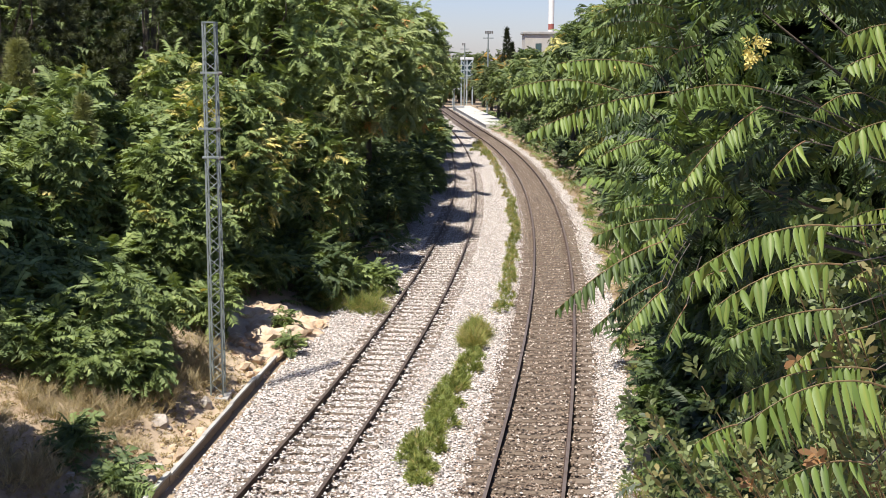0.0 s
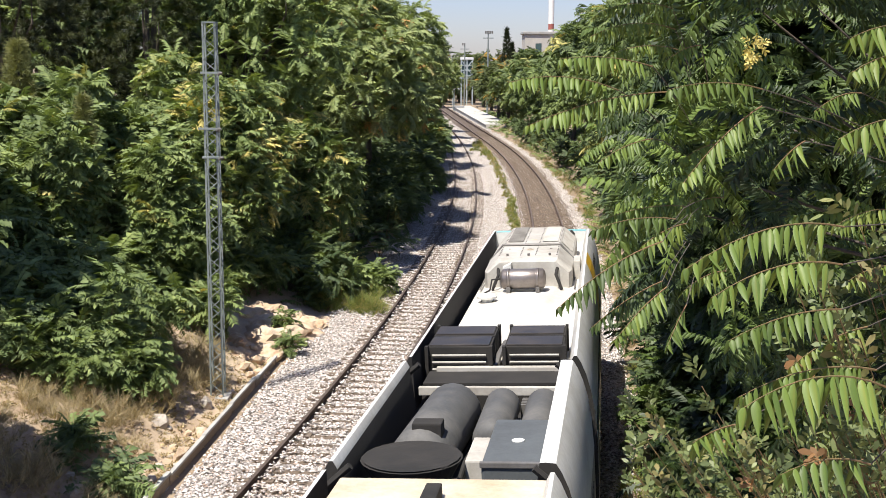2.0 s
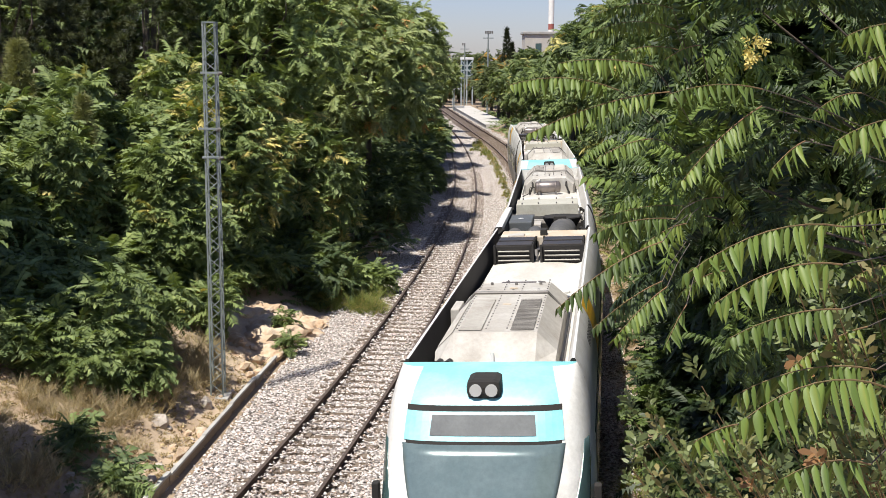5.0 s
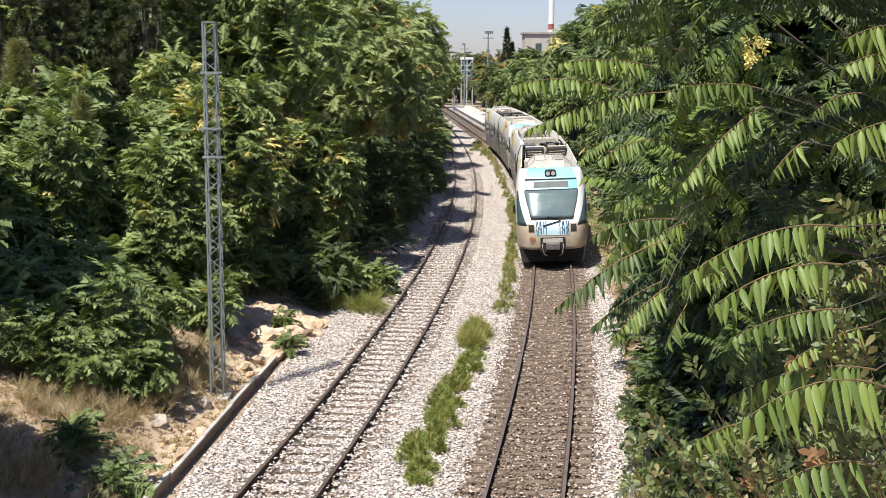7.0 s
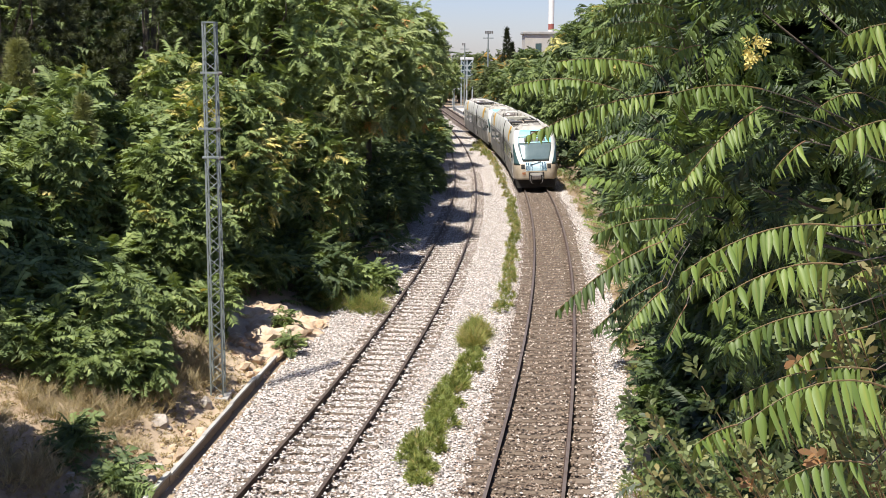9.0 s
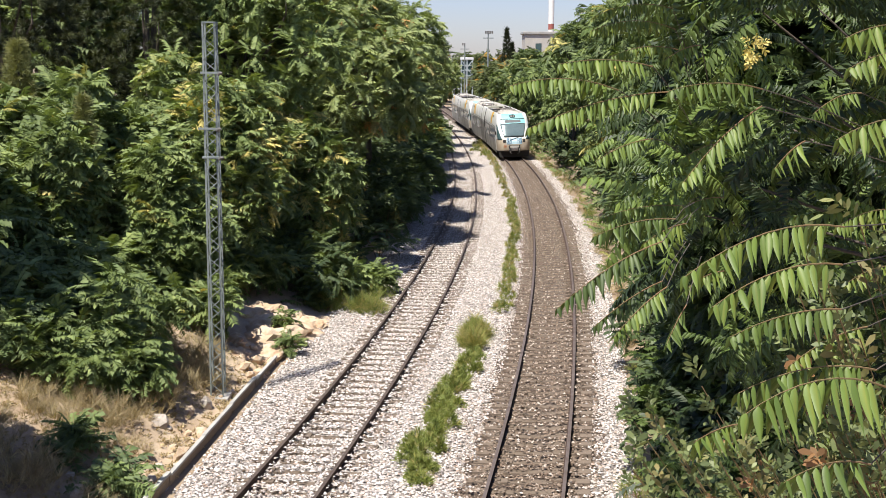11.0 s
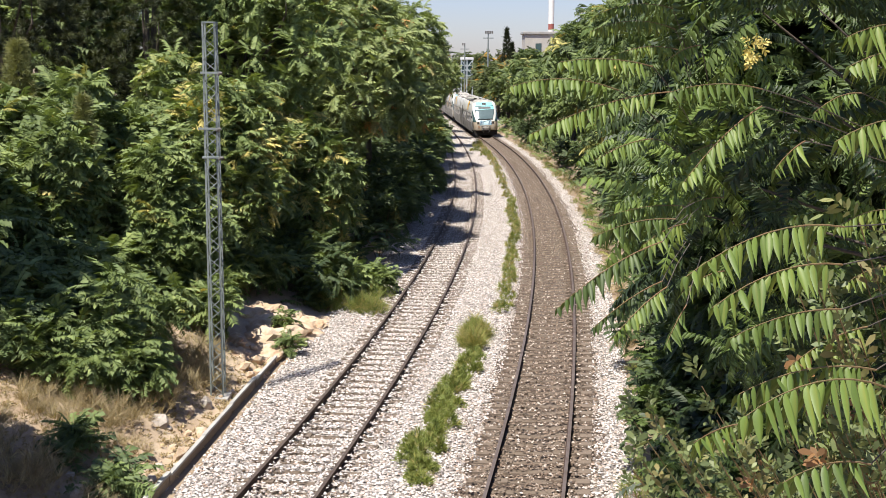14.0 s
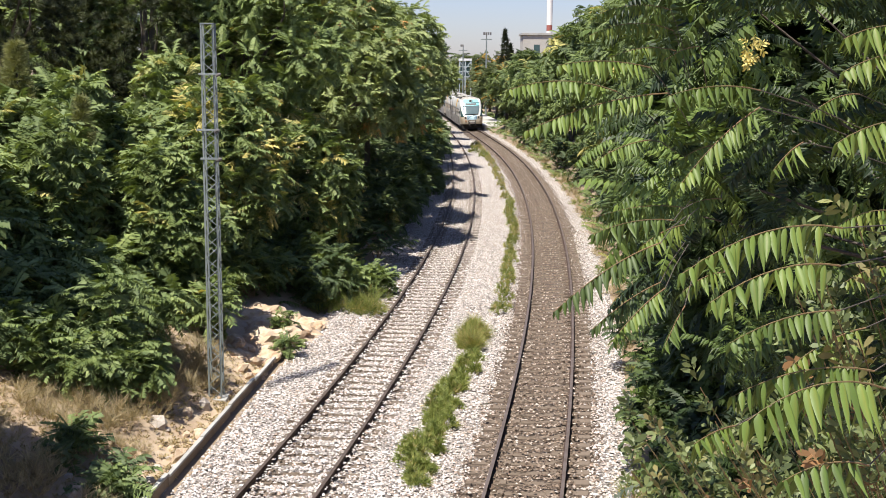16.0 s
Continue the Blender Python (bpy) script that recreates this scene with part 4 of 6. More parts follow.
def make_pod(dark):
    """The short power module between two cars: an open machinery bay."""
    pod = thing("power_module", Matrix(), "short engine module with an open black machinery bay", "train", "cars of the train")
    h = POD / 2
    part("body", shell(-h, h, True, dark), [M_WHITE, M_SIDE, M_ROOF, M_BLACK], pod)
    part("silencer", drum((-0.45, 0.45, 3.28), (0.05, 1, 0), 0.38, 2.5), M_DRUM, pod, "large dusty exhaust drum", True)
    part("bracket", box(-0.60, -0.24, -0.62, -0.36, 3.48, 3.72, 0.02), M_BLACK, pod)
    part("air_filter", drum((0.26, 0.95, 3.30), (0, 1, 0), 0.24, 1.8), M_DRUM, pod, "dark cylindrical filter", True)
    part("expansion_tank", drum((0.82, 1.05, 3.28), (0, 1, 0), 0.24, 1.7), M_DRUM, pod, "dark cylindrical tank", True)
    part("cabinet", box(0.36, 1.03, -1.75, -0.05, 2.76, 3.62, 0.03), M_SLATE, pod, "slate-grey machine cabinet lid")
    part("sticker", tube([(0.70, -0.92, 3.615), (0.70, -0.92, 3.628)], 0.075, 16), M_WHITE, pod, "white round sticker on the cabinet lid")
    part("cabinet_rim", box(0.345, 1.045, -1.77, -1.71, 3.57, 3.635, 0.01), M_GRILLE, pod)
    part("control_box", box(0.12, 0.33, -1.3, -0.4, 2.76, 3.50, 0.02), M_HOOD, pod)
    part("fan_bowl", tube([(-0.46, -1.45, 2.9), (-0.46, -1.45, 3.2), (-0.46, -1.45, 3.58), (-0.46, -1.45, 3.60), (-0.46, -1.45, 3.50)], [0.22, 0.36, 0.58, 0.56, 0.40], 24), M_BLACK, pod, "round black fan bowl")
    for i in range(5):
        bm = tube([(-0.05 + 0.03 * i, -1.3 + 0.1 * i, 3.0), (0.0, -0.4, 3.2 - 0.05 * i), (-0.02, 0.3, 3.1), (0.1 - 0.04 * i, 1.2, 2.95)], 0.03, 6)
        part("pipe", bm, M_BLACK, pod)
    for y in (-1.95, 0.1, 1.95):
        part("cross_beam", box(-0.93, 0.93, y - 0.05, y + 0.05, 2.9, 3.02), M_GRILLE, pod)
    bm = bmesh.new()
    for k in range(5):
        box(0.50, 0.92, 1.75 + 0.08 * k, 1.79 + 0.08 * k, 2.95, 3.3, 0, bm)
    part("fins", bm, M_GRILLE, pod)
    for y in (-h, h):
        part("end_beam", box(-1.0, 1.0, y - 0.04, y + 0.04, 3.3, 3.42, 0.01), M_HOOD, pod)
        for s in (-1, 1):
            bm = tube([(s * 0.98, y, 3.74), (s * 1.22, y, 3.54), (s * 1.45, y, 2.95), (s * 1.5, y, 2.0)], 0.045, 6)
            part("joint_strip", bm, M_BLACK, pod, "black rubber joint strip")
    part("underframe", box(-1.18, 1.18, -h + 0.1, h - 0.1, 0.34, 0.62, 0.03), M_BLACK, pod)
    bogie(pod, 0.0)
    for s in (-1, 1):
        bm = bmesh.new()
        for k in range(9):
            box(min(s * 1.48, s * 1.50), max(s * 1.48, s * 1.50), -1.3 + 0.3 * k, -1.1 + 0.3 * k, 1.3, 2.4, 0, bm)
        part("side_louvre", bm, M_GRILLE, pod)
    return pod


# arc length along the used track, counted from y = 0
ARC_Y = np.arange(-160.0, 330.0, 0.5)
ARC_X = np.array([xr(y) for y in ARC_Y])
ARC_S = np.concatenate([[0], np.cumsum(np.hypot(np.diff(ARC_X), np.diff(ARC_Y)))])
ARC_S -= np.interp(0.0, ARC_Y, ARC_S)


def on_track(s):
    y = float(np.interp(s, ARC_S, ARC_Y))
    return Vector((float(np.interp(y, ARC_Y, ARC_X)), y, 0.0))


def tail(t):
    """Arc length of the train's rear tip: it brakes at 1 m/s2 for the station."""
    u = t - 7.0
    return TAIL7 + SPEED7 * u - 0.5 * BRAKE * u * u


TAIL7, SPEED7, BRAKE = 48.5, 16.05, 0.885
UNIT = CAR + CAR_FRONT + POD + 2 * GAP
TRAIN = []


def build_train():
    """Six pieces, from the rear: (object, metres from the tail to its origin, facing)."""
    for k in range(2):
        base = k * (UNIT + 0.35)
        rear_kind, front_kind = ("cooler", "box") if k == 0 else ("box", "cooler")
        # the car whose cab faces backwards
        rear = make_car(rear_kind, True, 1, CAR)
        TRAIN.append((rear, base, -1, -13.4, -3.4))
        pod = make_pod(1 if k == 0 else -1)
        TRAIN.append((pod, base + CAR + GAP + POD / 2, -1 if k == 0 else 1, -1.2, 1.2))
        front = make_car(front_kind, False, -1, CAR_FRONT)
        TRAIN.append((front, base + UNIT, 1, -13.4, -3.4))
    # true overall height 4.04 m, width 3.04 m
    for ob, *_ in TRAIN:
        for o in ob.children_recursive:
            if o.type == "MESH":
                o.data.transform(Matrix.Diagonal((1.02, 1, 1.045, 1)))


def train_rows(offset, facing, a, b):
    rows = []
    for i in range(0, 65):
        t = i * 0.25
        s = tail(t) + offset
        pa, pb = on_track(s + facing * a), on_track(s + facing * b)
        d = (pb - pa).normalized()
        rz = math.degrees(math.atan2(-d.x, d.y))
        o = pb - d * b
        lean = Matrix.Translation((-0.7535, 0, 0)) @ pose(0, 0, 0, 0, -math.degrees(CANT), 0) @ Matrix.Translation((0.7535, 0, 0))
        rows.append((t, pose(o.x, o.y, 0.0, 0, 0, rz if facing > 0 else rz + 180) @ lean @ pose(0, 0, 0, 0, 0, 0 if facing > 0 else 180)))
    return rows


# ---- fixed works along the line ----
def make_mast(x, y):
    """Lattice mast: four angle legs, zigzag lacing on each face, cross arms."""
    z0, h = ground_z(x, y) - 0.2, 9.55
    t = thing("lattice_mast", Matrix.Translation((x, y, z0)), "tall galvanised steel lattice mast beside the idle track", "mast")
    b, k = 0.155, 0.145
    for sx in (-1, 1):
        for sy in (-1, 1):
            bm = box(-0.022, 0.022, -0.003, 0.003, 0, h)
            box(-0.003, 0.003, -0.022, 0.022, 0, h, 0, bm)
            for v in bm.verts:
                s = b + (k - b) * v.co.z / h
                v.co.x += sx * (s - 0.02 * (abs(v.co.x) < 0.01))
                v.co.y += sy * s
            part("leg", bm, M_STEEL, t)
    n = 34
    for face in range(4):
        bm = bmesh.new()
        for i in range(n):
            za, zb = 0.3 + (h - 0.4) * i / n, 0.3 + (h - 0.4) * (i + 1) / n
            s = 1 if i % 2 else -1
            p, q = Vector((-s * b, -b, za)), Vector((s * b, -b, zb))
            r = Matrix.Rotation(face * math.pi / 2, 3, "Z")
            tube([r @ p, r @ q], 0.011, 4, bm)
        part("lacing", bm, M_STEEL, t)
    for z, left, l in ((8.3, 0.22, 0.22), (6.95, 0.30, 0.16), (6.25, 0.22, 0.20)):
        a = part("cross_arm", box(-left, l, -0.20, -0.15, z, z + 0.05, 0.005), M_STEEL, t)
        part("insulator", tube([(l - 0.02, -0.18, z - 0.03), (l + 0.04, -0.18, z + 0.02), (l + 0.10, -0.18, z + 0.02)], [0.03, 0.045, 0.03], 8), M_GRILLE, a)
    part("footing", box(-0.3, 0.3, -0.3, 0.3, 0.05, 0.22, 0.03), M_CONCRETE, t)
    part("cap", box(-0.16, 0.16, -0.16, 0.16, h - 0.03, h), M_STEEL, t)


def make_kerb():
    """Low concrete edge beam beside the idle track, in cast lengths."""
    t = thing("edge_beam", Matrix(), "low grey concrete edge beam along the ballast", "kerb", kind="structure")
    a, b = Vector((kerb_x(18.0), 18.0, 0.06)), Vector((kerb_x(32.9), 32.9, 0.03))
    n = 6
    d = (b - a) / n
    rz = math.atan2(-d.x, d.y)
    for i in range(n):
        m = Matrix.Translation(a + d * i + Vector((0.012 * math.sin(i * 4.3), 0, 0.02 * math.sin(i * 2.1)))) @ Matrix.Rotation(rz, 4, "Z")
        bm = box(-0.06, 0.035, 0.012, d.length - 0.012, -0.06, 0.0, 0.010)
        bm.transform(m)
        beam = part("beam_length", bm, M_CONCRETE, t)
        # earth-coloured face, added so that the beam's shaded side is dark
        bm = box(-0.06, -0.01, 0.0, d.length, -0.75, -0.055)
        bm.transform(m)
        part("shade_backing", bm, M_EARTH, beam, "brown face added under the beam to darken its shaded side")


def stone_mesh(seed, mat, flat=0.7, sub=1):
    r = random.Random(seed)
    bm = bmesh.new()
    bmesh.ops.create_icosphere(bm, subdivisions=sub, radius=1)
    o = Vector((r.random() * 50, r.random() * 50, r.random() * 50))
    for v in bm.verts:
        k = 1 + 0.5 * noise.noise(v.co * 1.1 + o) + 0.22 * noise.noise(v.co * 2.7 + o) + (0.12 * noise.noise(v.co * 6.0 + o) + 0.06 * noise.noise(v.co * 14.0 + o) if sub > 2 else 0)
        v.co = Vector((v.co.x * k * 1.1, v.co.y * k * 0.85, v.co.z * k * flat))
    me = bpy.data.meshes.new("stone")
    bm.to_mesh(me)
    bm.free()
    me.materials.append(mat)
    return me


def make_rocks():
    """The pale rock face by the mast and loose stones under it."""
    meshes = [stone_mesh(i, M_ROCK, 0.5, 4) for i in range(4)]
    loose = [stone_mesh(20 + i, M_STONE if i % 2 else M_ROCK, 0.65, 1) for i in range(5)]
    r = random.Random(4)
    for x, y, s in ((-5.45, 34.8, 1.15), (-5.0, 36.4, 1.1), (-5.9, 36.2, 1.2), (-4.5, 37.8, 0.8), (-5.2, 33.4, 0.6), (-6.1, 33.6, 0.6), (-4.4, 36.6, 0.55), (-4.75, 35.2, 0.6), (-5.7, 32.7, 0.4), (-4.1, 38.8, 0.5), (-5.1, 38.2, 0.9)):
        ob = new("rock", meshes[r.randrange(4)])
        ob.matrix_world = Matrix.Translation((x, y, ground_z(x, y) - 0.22 * s)) @ Euler((r.uniform(-0.3, 0.3), r.uniform(-0.3, 0.3), r.random() * 6)).to_matrix().to_4x4() @ Matrix.Scale(s, 4)
        tagged(ob, "pale ochre limestone rock on the bank", "rock", "rocks of the bank")
    for i in range(110):
        y = r.uniform(20.5, 38.5)
        x = -5.95 + (y - 20) * 0.10 - abs(r.gauss(0.25, 0.55))
        s = r.choice((0.05, 0.07, 0.09, 0.12, 0.16, 0.22))
        ob = new("loose_stone", loose[i % 5])
        ob.matrix_world = Matrix.Translation((x, y, ground_z(x, y) + 0.3 * s)) @ Euler((r.random(), r.random(), r.random() * 6)).to_matrix().to_4x4() @ Matrix.Scale(s, 4)
        tagged(ob, "pale loose stone below the bank", "stone", "loose stones")


def make_ballast():
    """Loose broken stone over the near trackbed."""
    base_v, base_q = [], []
    for i in range(6):
        r = np.random.default_rng(i)
        v = np.array([(1, 0, 0), (-1, 0, 0), (0, 1, 0), (0, -1, 0), (0, 0, 0.8), (0, 0, -0.8)], float)
        base_v.append(v * r.uniform(0.6, 1.25, (6, 1)) + r.normal(size=(6, 3)) * 0.12)
    tri = np.array([(0, 2, 4), (2, 1, 4), (1, 3, 4), (3, 0, 4)])
    for name, mat, want, label in (("ballast_stone", M_PEBBLE, 0, "pale grey loose ballast stones"), ("rusty_ballast_stone", M_PEBBLE_RUST, 1, "rust-brown loose ballast stones")):
        n = 170000
        y = 16 + 124 * rng.random(n) ** 1.85
        a = np.array([xl(v) for v in np.linspace(10, 145, 300)])
        b = np.array([xr(v) for v in np.linspace(10, 145, 300)])
        A, B = np.interp(y, np.linspace(10, 145, 300), a), np.interp(y, np.linspace(10, 145, 300), b)
        x = A - 3.0 + (B + 2.2 - A + 3.0) * rng.random(n)
        rust = np.abs(x - B) < 1.35 + 0.2 * rng.normal(size=n)
        rail = np.minimum.reduce([np.abs(x - A + 0.7535), np.abs(x - A - 0.7535), np.abs(x - B + 0.7535), np.abs(x - B - 0.7535)]) > 0.060
        near_rail = np.minimum(np.abs(np.abs(x - A) - 0.7535), np.abs(np.abs(x - B) - 0.7535)) < 0.24
        # sleepers stay half free of stone
        on_sl = (np.abs((y / 0.6) % 1 - 0.5) < 0.24) & ((np.abs(x - A) < 1.25) | (np.abs(x - B) < 1.25))
        keep = (rust == bool(want)) & rail & (~on_sl | (rng.random(n) < np.where(np.abs(x - A) < 1.3, 0.55, 0.24)))
        keep &= (y > 33.5) | (x > kerb_x(y) + 0.17 + 0.14 * rng.random(n))
        x, y, lift = x[keep], y[keep], np.where(on_sl[keep], 0.045, 0.0) + np.where(near_rail[keep], np.where(np.abs(x - A)[keep] < 1.2, 0.075, 0.055), 0.0)
        s = 0.022 + 0.026 * rng.random(len(x))
        d = x - B[keep]
        z = -0.205 + 0.035 * rng.random(len(x)) + lift + np.array([cant_lift(v) for v in d])
        ang = rng.random(len(x)) * 6.283
        k = rng.integers(0, 6, len(x))
        V = np.stack(base_v)[k] * s[:, None, None]
        c, sn = np.cos(ang)[:, None], np.sin(ang)[:, None]
        V = np.stack([V[..., 0] * c - V[..., 1] * sn, V[..., 0] * sn + V[..., 1] * c, V[..., 2]], 2) + np.stack([x, y, z], 1)[:, None, :]
        F = (tri[None] + (np.arange(len(x)) * 6)[:, None, None]).reshape(-1)
        ob = new(name, fast_mesh(name, V.reshape(-1, 3), F, 3, [mat]))
        tagged(ob, label, "gravel", kind="stuff")


def pebble_material(name, tones):
    m, n, l, b = material(name, 0.85)
    geo = n.new("ShaderNodeNewGeometry")
    r = ramp(n, l, geo.outputs["Random Per Island"], tones)
    fine = noise_node(n, l, 60, 2)
    r2 = ramp(n, l, fine.outputs[0], [(0.3, (0.75, 0.75, 0.75)), (0.7, (1, 1, 1))])
    l.new(blend(n, l, 1.0, r.outputs[0], r2.outputs[0], "MULTIPLY"), b.inputs["Base Color"])
    return m


M_PEBBLE = pebble_material("pale_stone", [(0.0, (0.12, 0.10, 0.09)), (0.28, (0.40, 0.36, 0.335)), (0.7, (0.80, 0.75, 0.715)), (1.0, (0.40, 0.29, 0.22))])
M_PEBBLE_RUST = pebble_material("rusty_stone", [(0.0, (0.06, 0.040, 0.028)), (0.4, (0.165, 0.115, 0.082)), (0.78, (0.30, 0.225, 0.17)), (1.0, (0.60, 0.53, 0.47))])


# ---- the green banks ----
def gz(x, y):
    return (x, y, ground_z(x, y))


def left_bank():
    lab = "tall leafy ailanthus tree overhanging the idle track"
    spots = [(-7.6, 47, 4.0, 13.2), (-5.2, 55, 4.0, 13.2), (-4.6, 64, 4.2, 13.4), (-4.1, 74, 4.2, 13.6), (-3.9, 85, 4.1, 13.6), (-4.0, 97, 4.0, 13.2), (-3.3, 110, 3.8, 12.0), (-2.4, 123, 3.4, 10.4), (-2.0, 137, 3.2, 9.6), (-2.6, 152, 3.6, 9.0)]
    for i, (x, y, r, top) in enumerate(spots):
        zc = (top + 3.0) / 2
        b = random_blobs((x, y, zc), (r * 0.92, r * 1.02, (top - 3.0) / 2), 10, 0.62, 0.48)
        near = y < 70
        tree("ailanthus_tree", gz(x - 0.8, y), b, lab, M_LEAF if i == 0 else M_LEAF_RUST, FROND_MID if near else FROND_FAR, 620 if near else 420, 7, 1.0, (0.63, 0.12), 0.04, 0.2, "trees over the idle track", flat=0.25)
    back = [(-13.5, 58, 4.5, 15.5), (-12.5, 72, 4.5, 16), (-12, 90, 4.8, 15.5), (-11, 112, 4.8, 13), (-19, 50, 5, 16), (-9.5, 135, 5, 11), (-10, 165, 6, 10)]
    for x, y, r, top in back:
        b = random_blobs((x, y, (top + 4) / 2), (r, r * 1.2, (top - 4) / 2), 8, 0.6, 0.5)
        tree("ailanthus_tree", gz(x, y), b, "tall dark green tree behind the bank", M_LEAF, FROND_FAR, 280, 7, 1.2, (0.5, 0.16), 0.03, 0.24, "trees behind the bank")
    # pines in the shade behind
    for x, y, r, top in ((-15.5, 42, 3.6, 14.5), (-11.5, 46, 3.4, 14.5), (-20, 36, 4.2, 14.0), (-9.2, 53, 2.8, 14.5)):
        b = random_blobs((x, y, (top + 5) / 2), (r, r, (top - 5) / 2), 8, 0.65, 0.45)
        tree("pine_tree", gz(x, y), b, "dark shaded pine behind the bank", M_PINE, NEEDLES, 620, 6, 1.0, (0.30, 0.25), 0.0, 0.22, "pines behind the bank")
    # unseen tall tree, added left of the view to shade the slope
    b = random_blobs((-12.3, 25.4, 10.9), (1.9, 2.2, 1.6), 8, 0.62, 0.5)
    tree("ailanthus_tree", gz(-13.4, 25.0), b, "unseen tall ailanthus tree added to shade the slope", M_LEAF, FROND_FAR, 135, 7, 1.1, (0.4, 0.16), 0.02, 0.2, "trees over the idle track")
    # young ailanthus in front of them
    young = [(-7.4, 37.5, 1.5, 6.2, 0.45, 0.14), (-9.3, 36, 1.7, 5.0, 0.42, 0.05), (-11.6, 35, 1.8, 5.0, 0.42, 0.02), (-7.1, 41.2, 1.6, 6.4, 0.55, 0.32), (-8.6, 41.5, 1.8, 6.2, 0.55, 0.16), (-13.6, 33.5, 2.0, 4.6, 0.40, 0.01), (-11.2, 32.2, 1.4, 3.9, 0.42, 0.03), (-7.9, 33.6, 1.3, 4.2, 0.45, 0.03), (-12.4, 30.5, 1.4, 3.4, 0.35, 0.01), (-5.0, 44.5, 1.5, 6.2, 0.42, 0.15)]
    for x, y, r, h, tn, ye in young:
        z = ground_z(x, y)
        b = random_blobs((x, y, z + h * 0.55), (r, r, h * 0.48), 7, 0.62, 0.5)
        tree("young_ailanthus", gz(x, y), b, "young bright green ailanthus on the bank", M_LEAF, FROND_MID, 290, 7, 0.95, (tn + 0.14, 0.16), ye, 0.07, "young trees on the bank", -0.9, 0.3)
    # feathery olive-green young pines between them
    for x, y, h, w in ((-9.9, 32.7, 5.4, 0.75), (-12.3, 34.6, 6.2, 1.2), (-10.9, 33.4, 4.2, 0.7)):
        t = thing("young_pine", Matrix.Translation(gz(x, y)), "young olive-green pine with soft feathery needles", "tree", "young pines")
        part("trunk", tube([(0, 0, -0.2), (0.05, 0, h * 0.5), (0, 0, h * 0.95)], [0.09, 0.06, 0.015], 7), M_BARK, t)
        n = int(520 * w * h / 3)
        z = h * (0.12 + 0.88 * rng.random(n) ** 0.8)
        a = rng.random(n) * 6.283
        q = w * np.minimum(1, 1.25 * (1 - z / h) + 0.10) * np.sqrt(rng.random(n)) * (1 + 0.3 * np.sin(3 * a + z * 2))
        D = np.stack([np.cos(a), np.sin(a), 0.25 + 0.5 * rng.random(n)], 1)
        foliage("crown", FEATHER, np.stack([q * np.cos(a), q * np.sin(a), z], 1), D, 0.5 + 0.35 * rng.random(n), np.clip(rng.normal(0.55, 0.2, n), 0, 0.8), M_PINE_YOUNG, t)
    # undergrowth in the shade under the trees
    # undergrowth under the trees; its shade is put into a deep leaf tint
    r = random.Random(9)
    for i in range(17):
        y = 104 + i * 4.0
        x = xl(y) - 2.5 - 0.4 * r.random()
        bush("shrub", gz(x, y), 1.4, 3.0 + 1.4 * r.random(), "green shrub with shade in its leaf tint beside the idle track", M_LEAF, FROND_FAR, 34, 1.1, (0.3, 0.14), 0.01, "undergrowth")
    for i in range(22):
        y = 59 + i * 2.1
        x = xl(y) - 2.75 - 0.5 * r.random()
        bush("shrub", gz(x, y), 0.85 + 0.3 * r.random(), 1.9 + 0.9 * r.random(), "green shrub with shade in its leaf tint beside the idle track", M_LEAF, FROND_MID, 34, 0.9, (0.25, 0.14), 0.01, "undergrowth")
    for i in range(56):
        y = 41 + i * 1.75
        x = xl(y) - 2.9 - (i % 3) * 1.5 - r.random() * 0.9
        bush("shrub", gz(x, y), 0.9 + 0.5 * r.random(), 1.5 + r.random(), "green shrub with shade in its leaf tint under the trees", M_LEAF, FROND_MID, 22, 0.9, (0.12, 0.12), 0.01, "undergrowth")
    for i in range(30):
        x, y = -7.5 - 7 * r.random(), 27 + 13 * r.random()
        bush("shrub", gz(x, y), 1.0, 1.5 + r.random(), "green shrub on the bank", M_LEAF, FROND_MID, 30, 0.9, (0.5, 0.15), 0.01, "undergrowth")
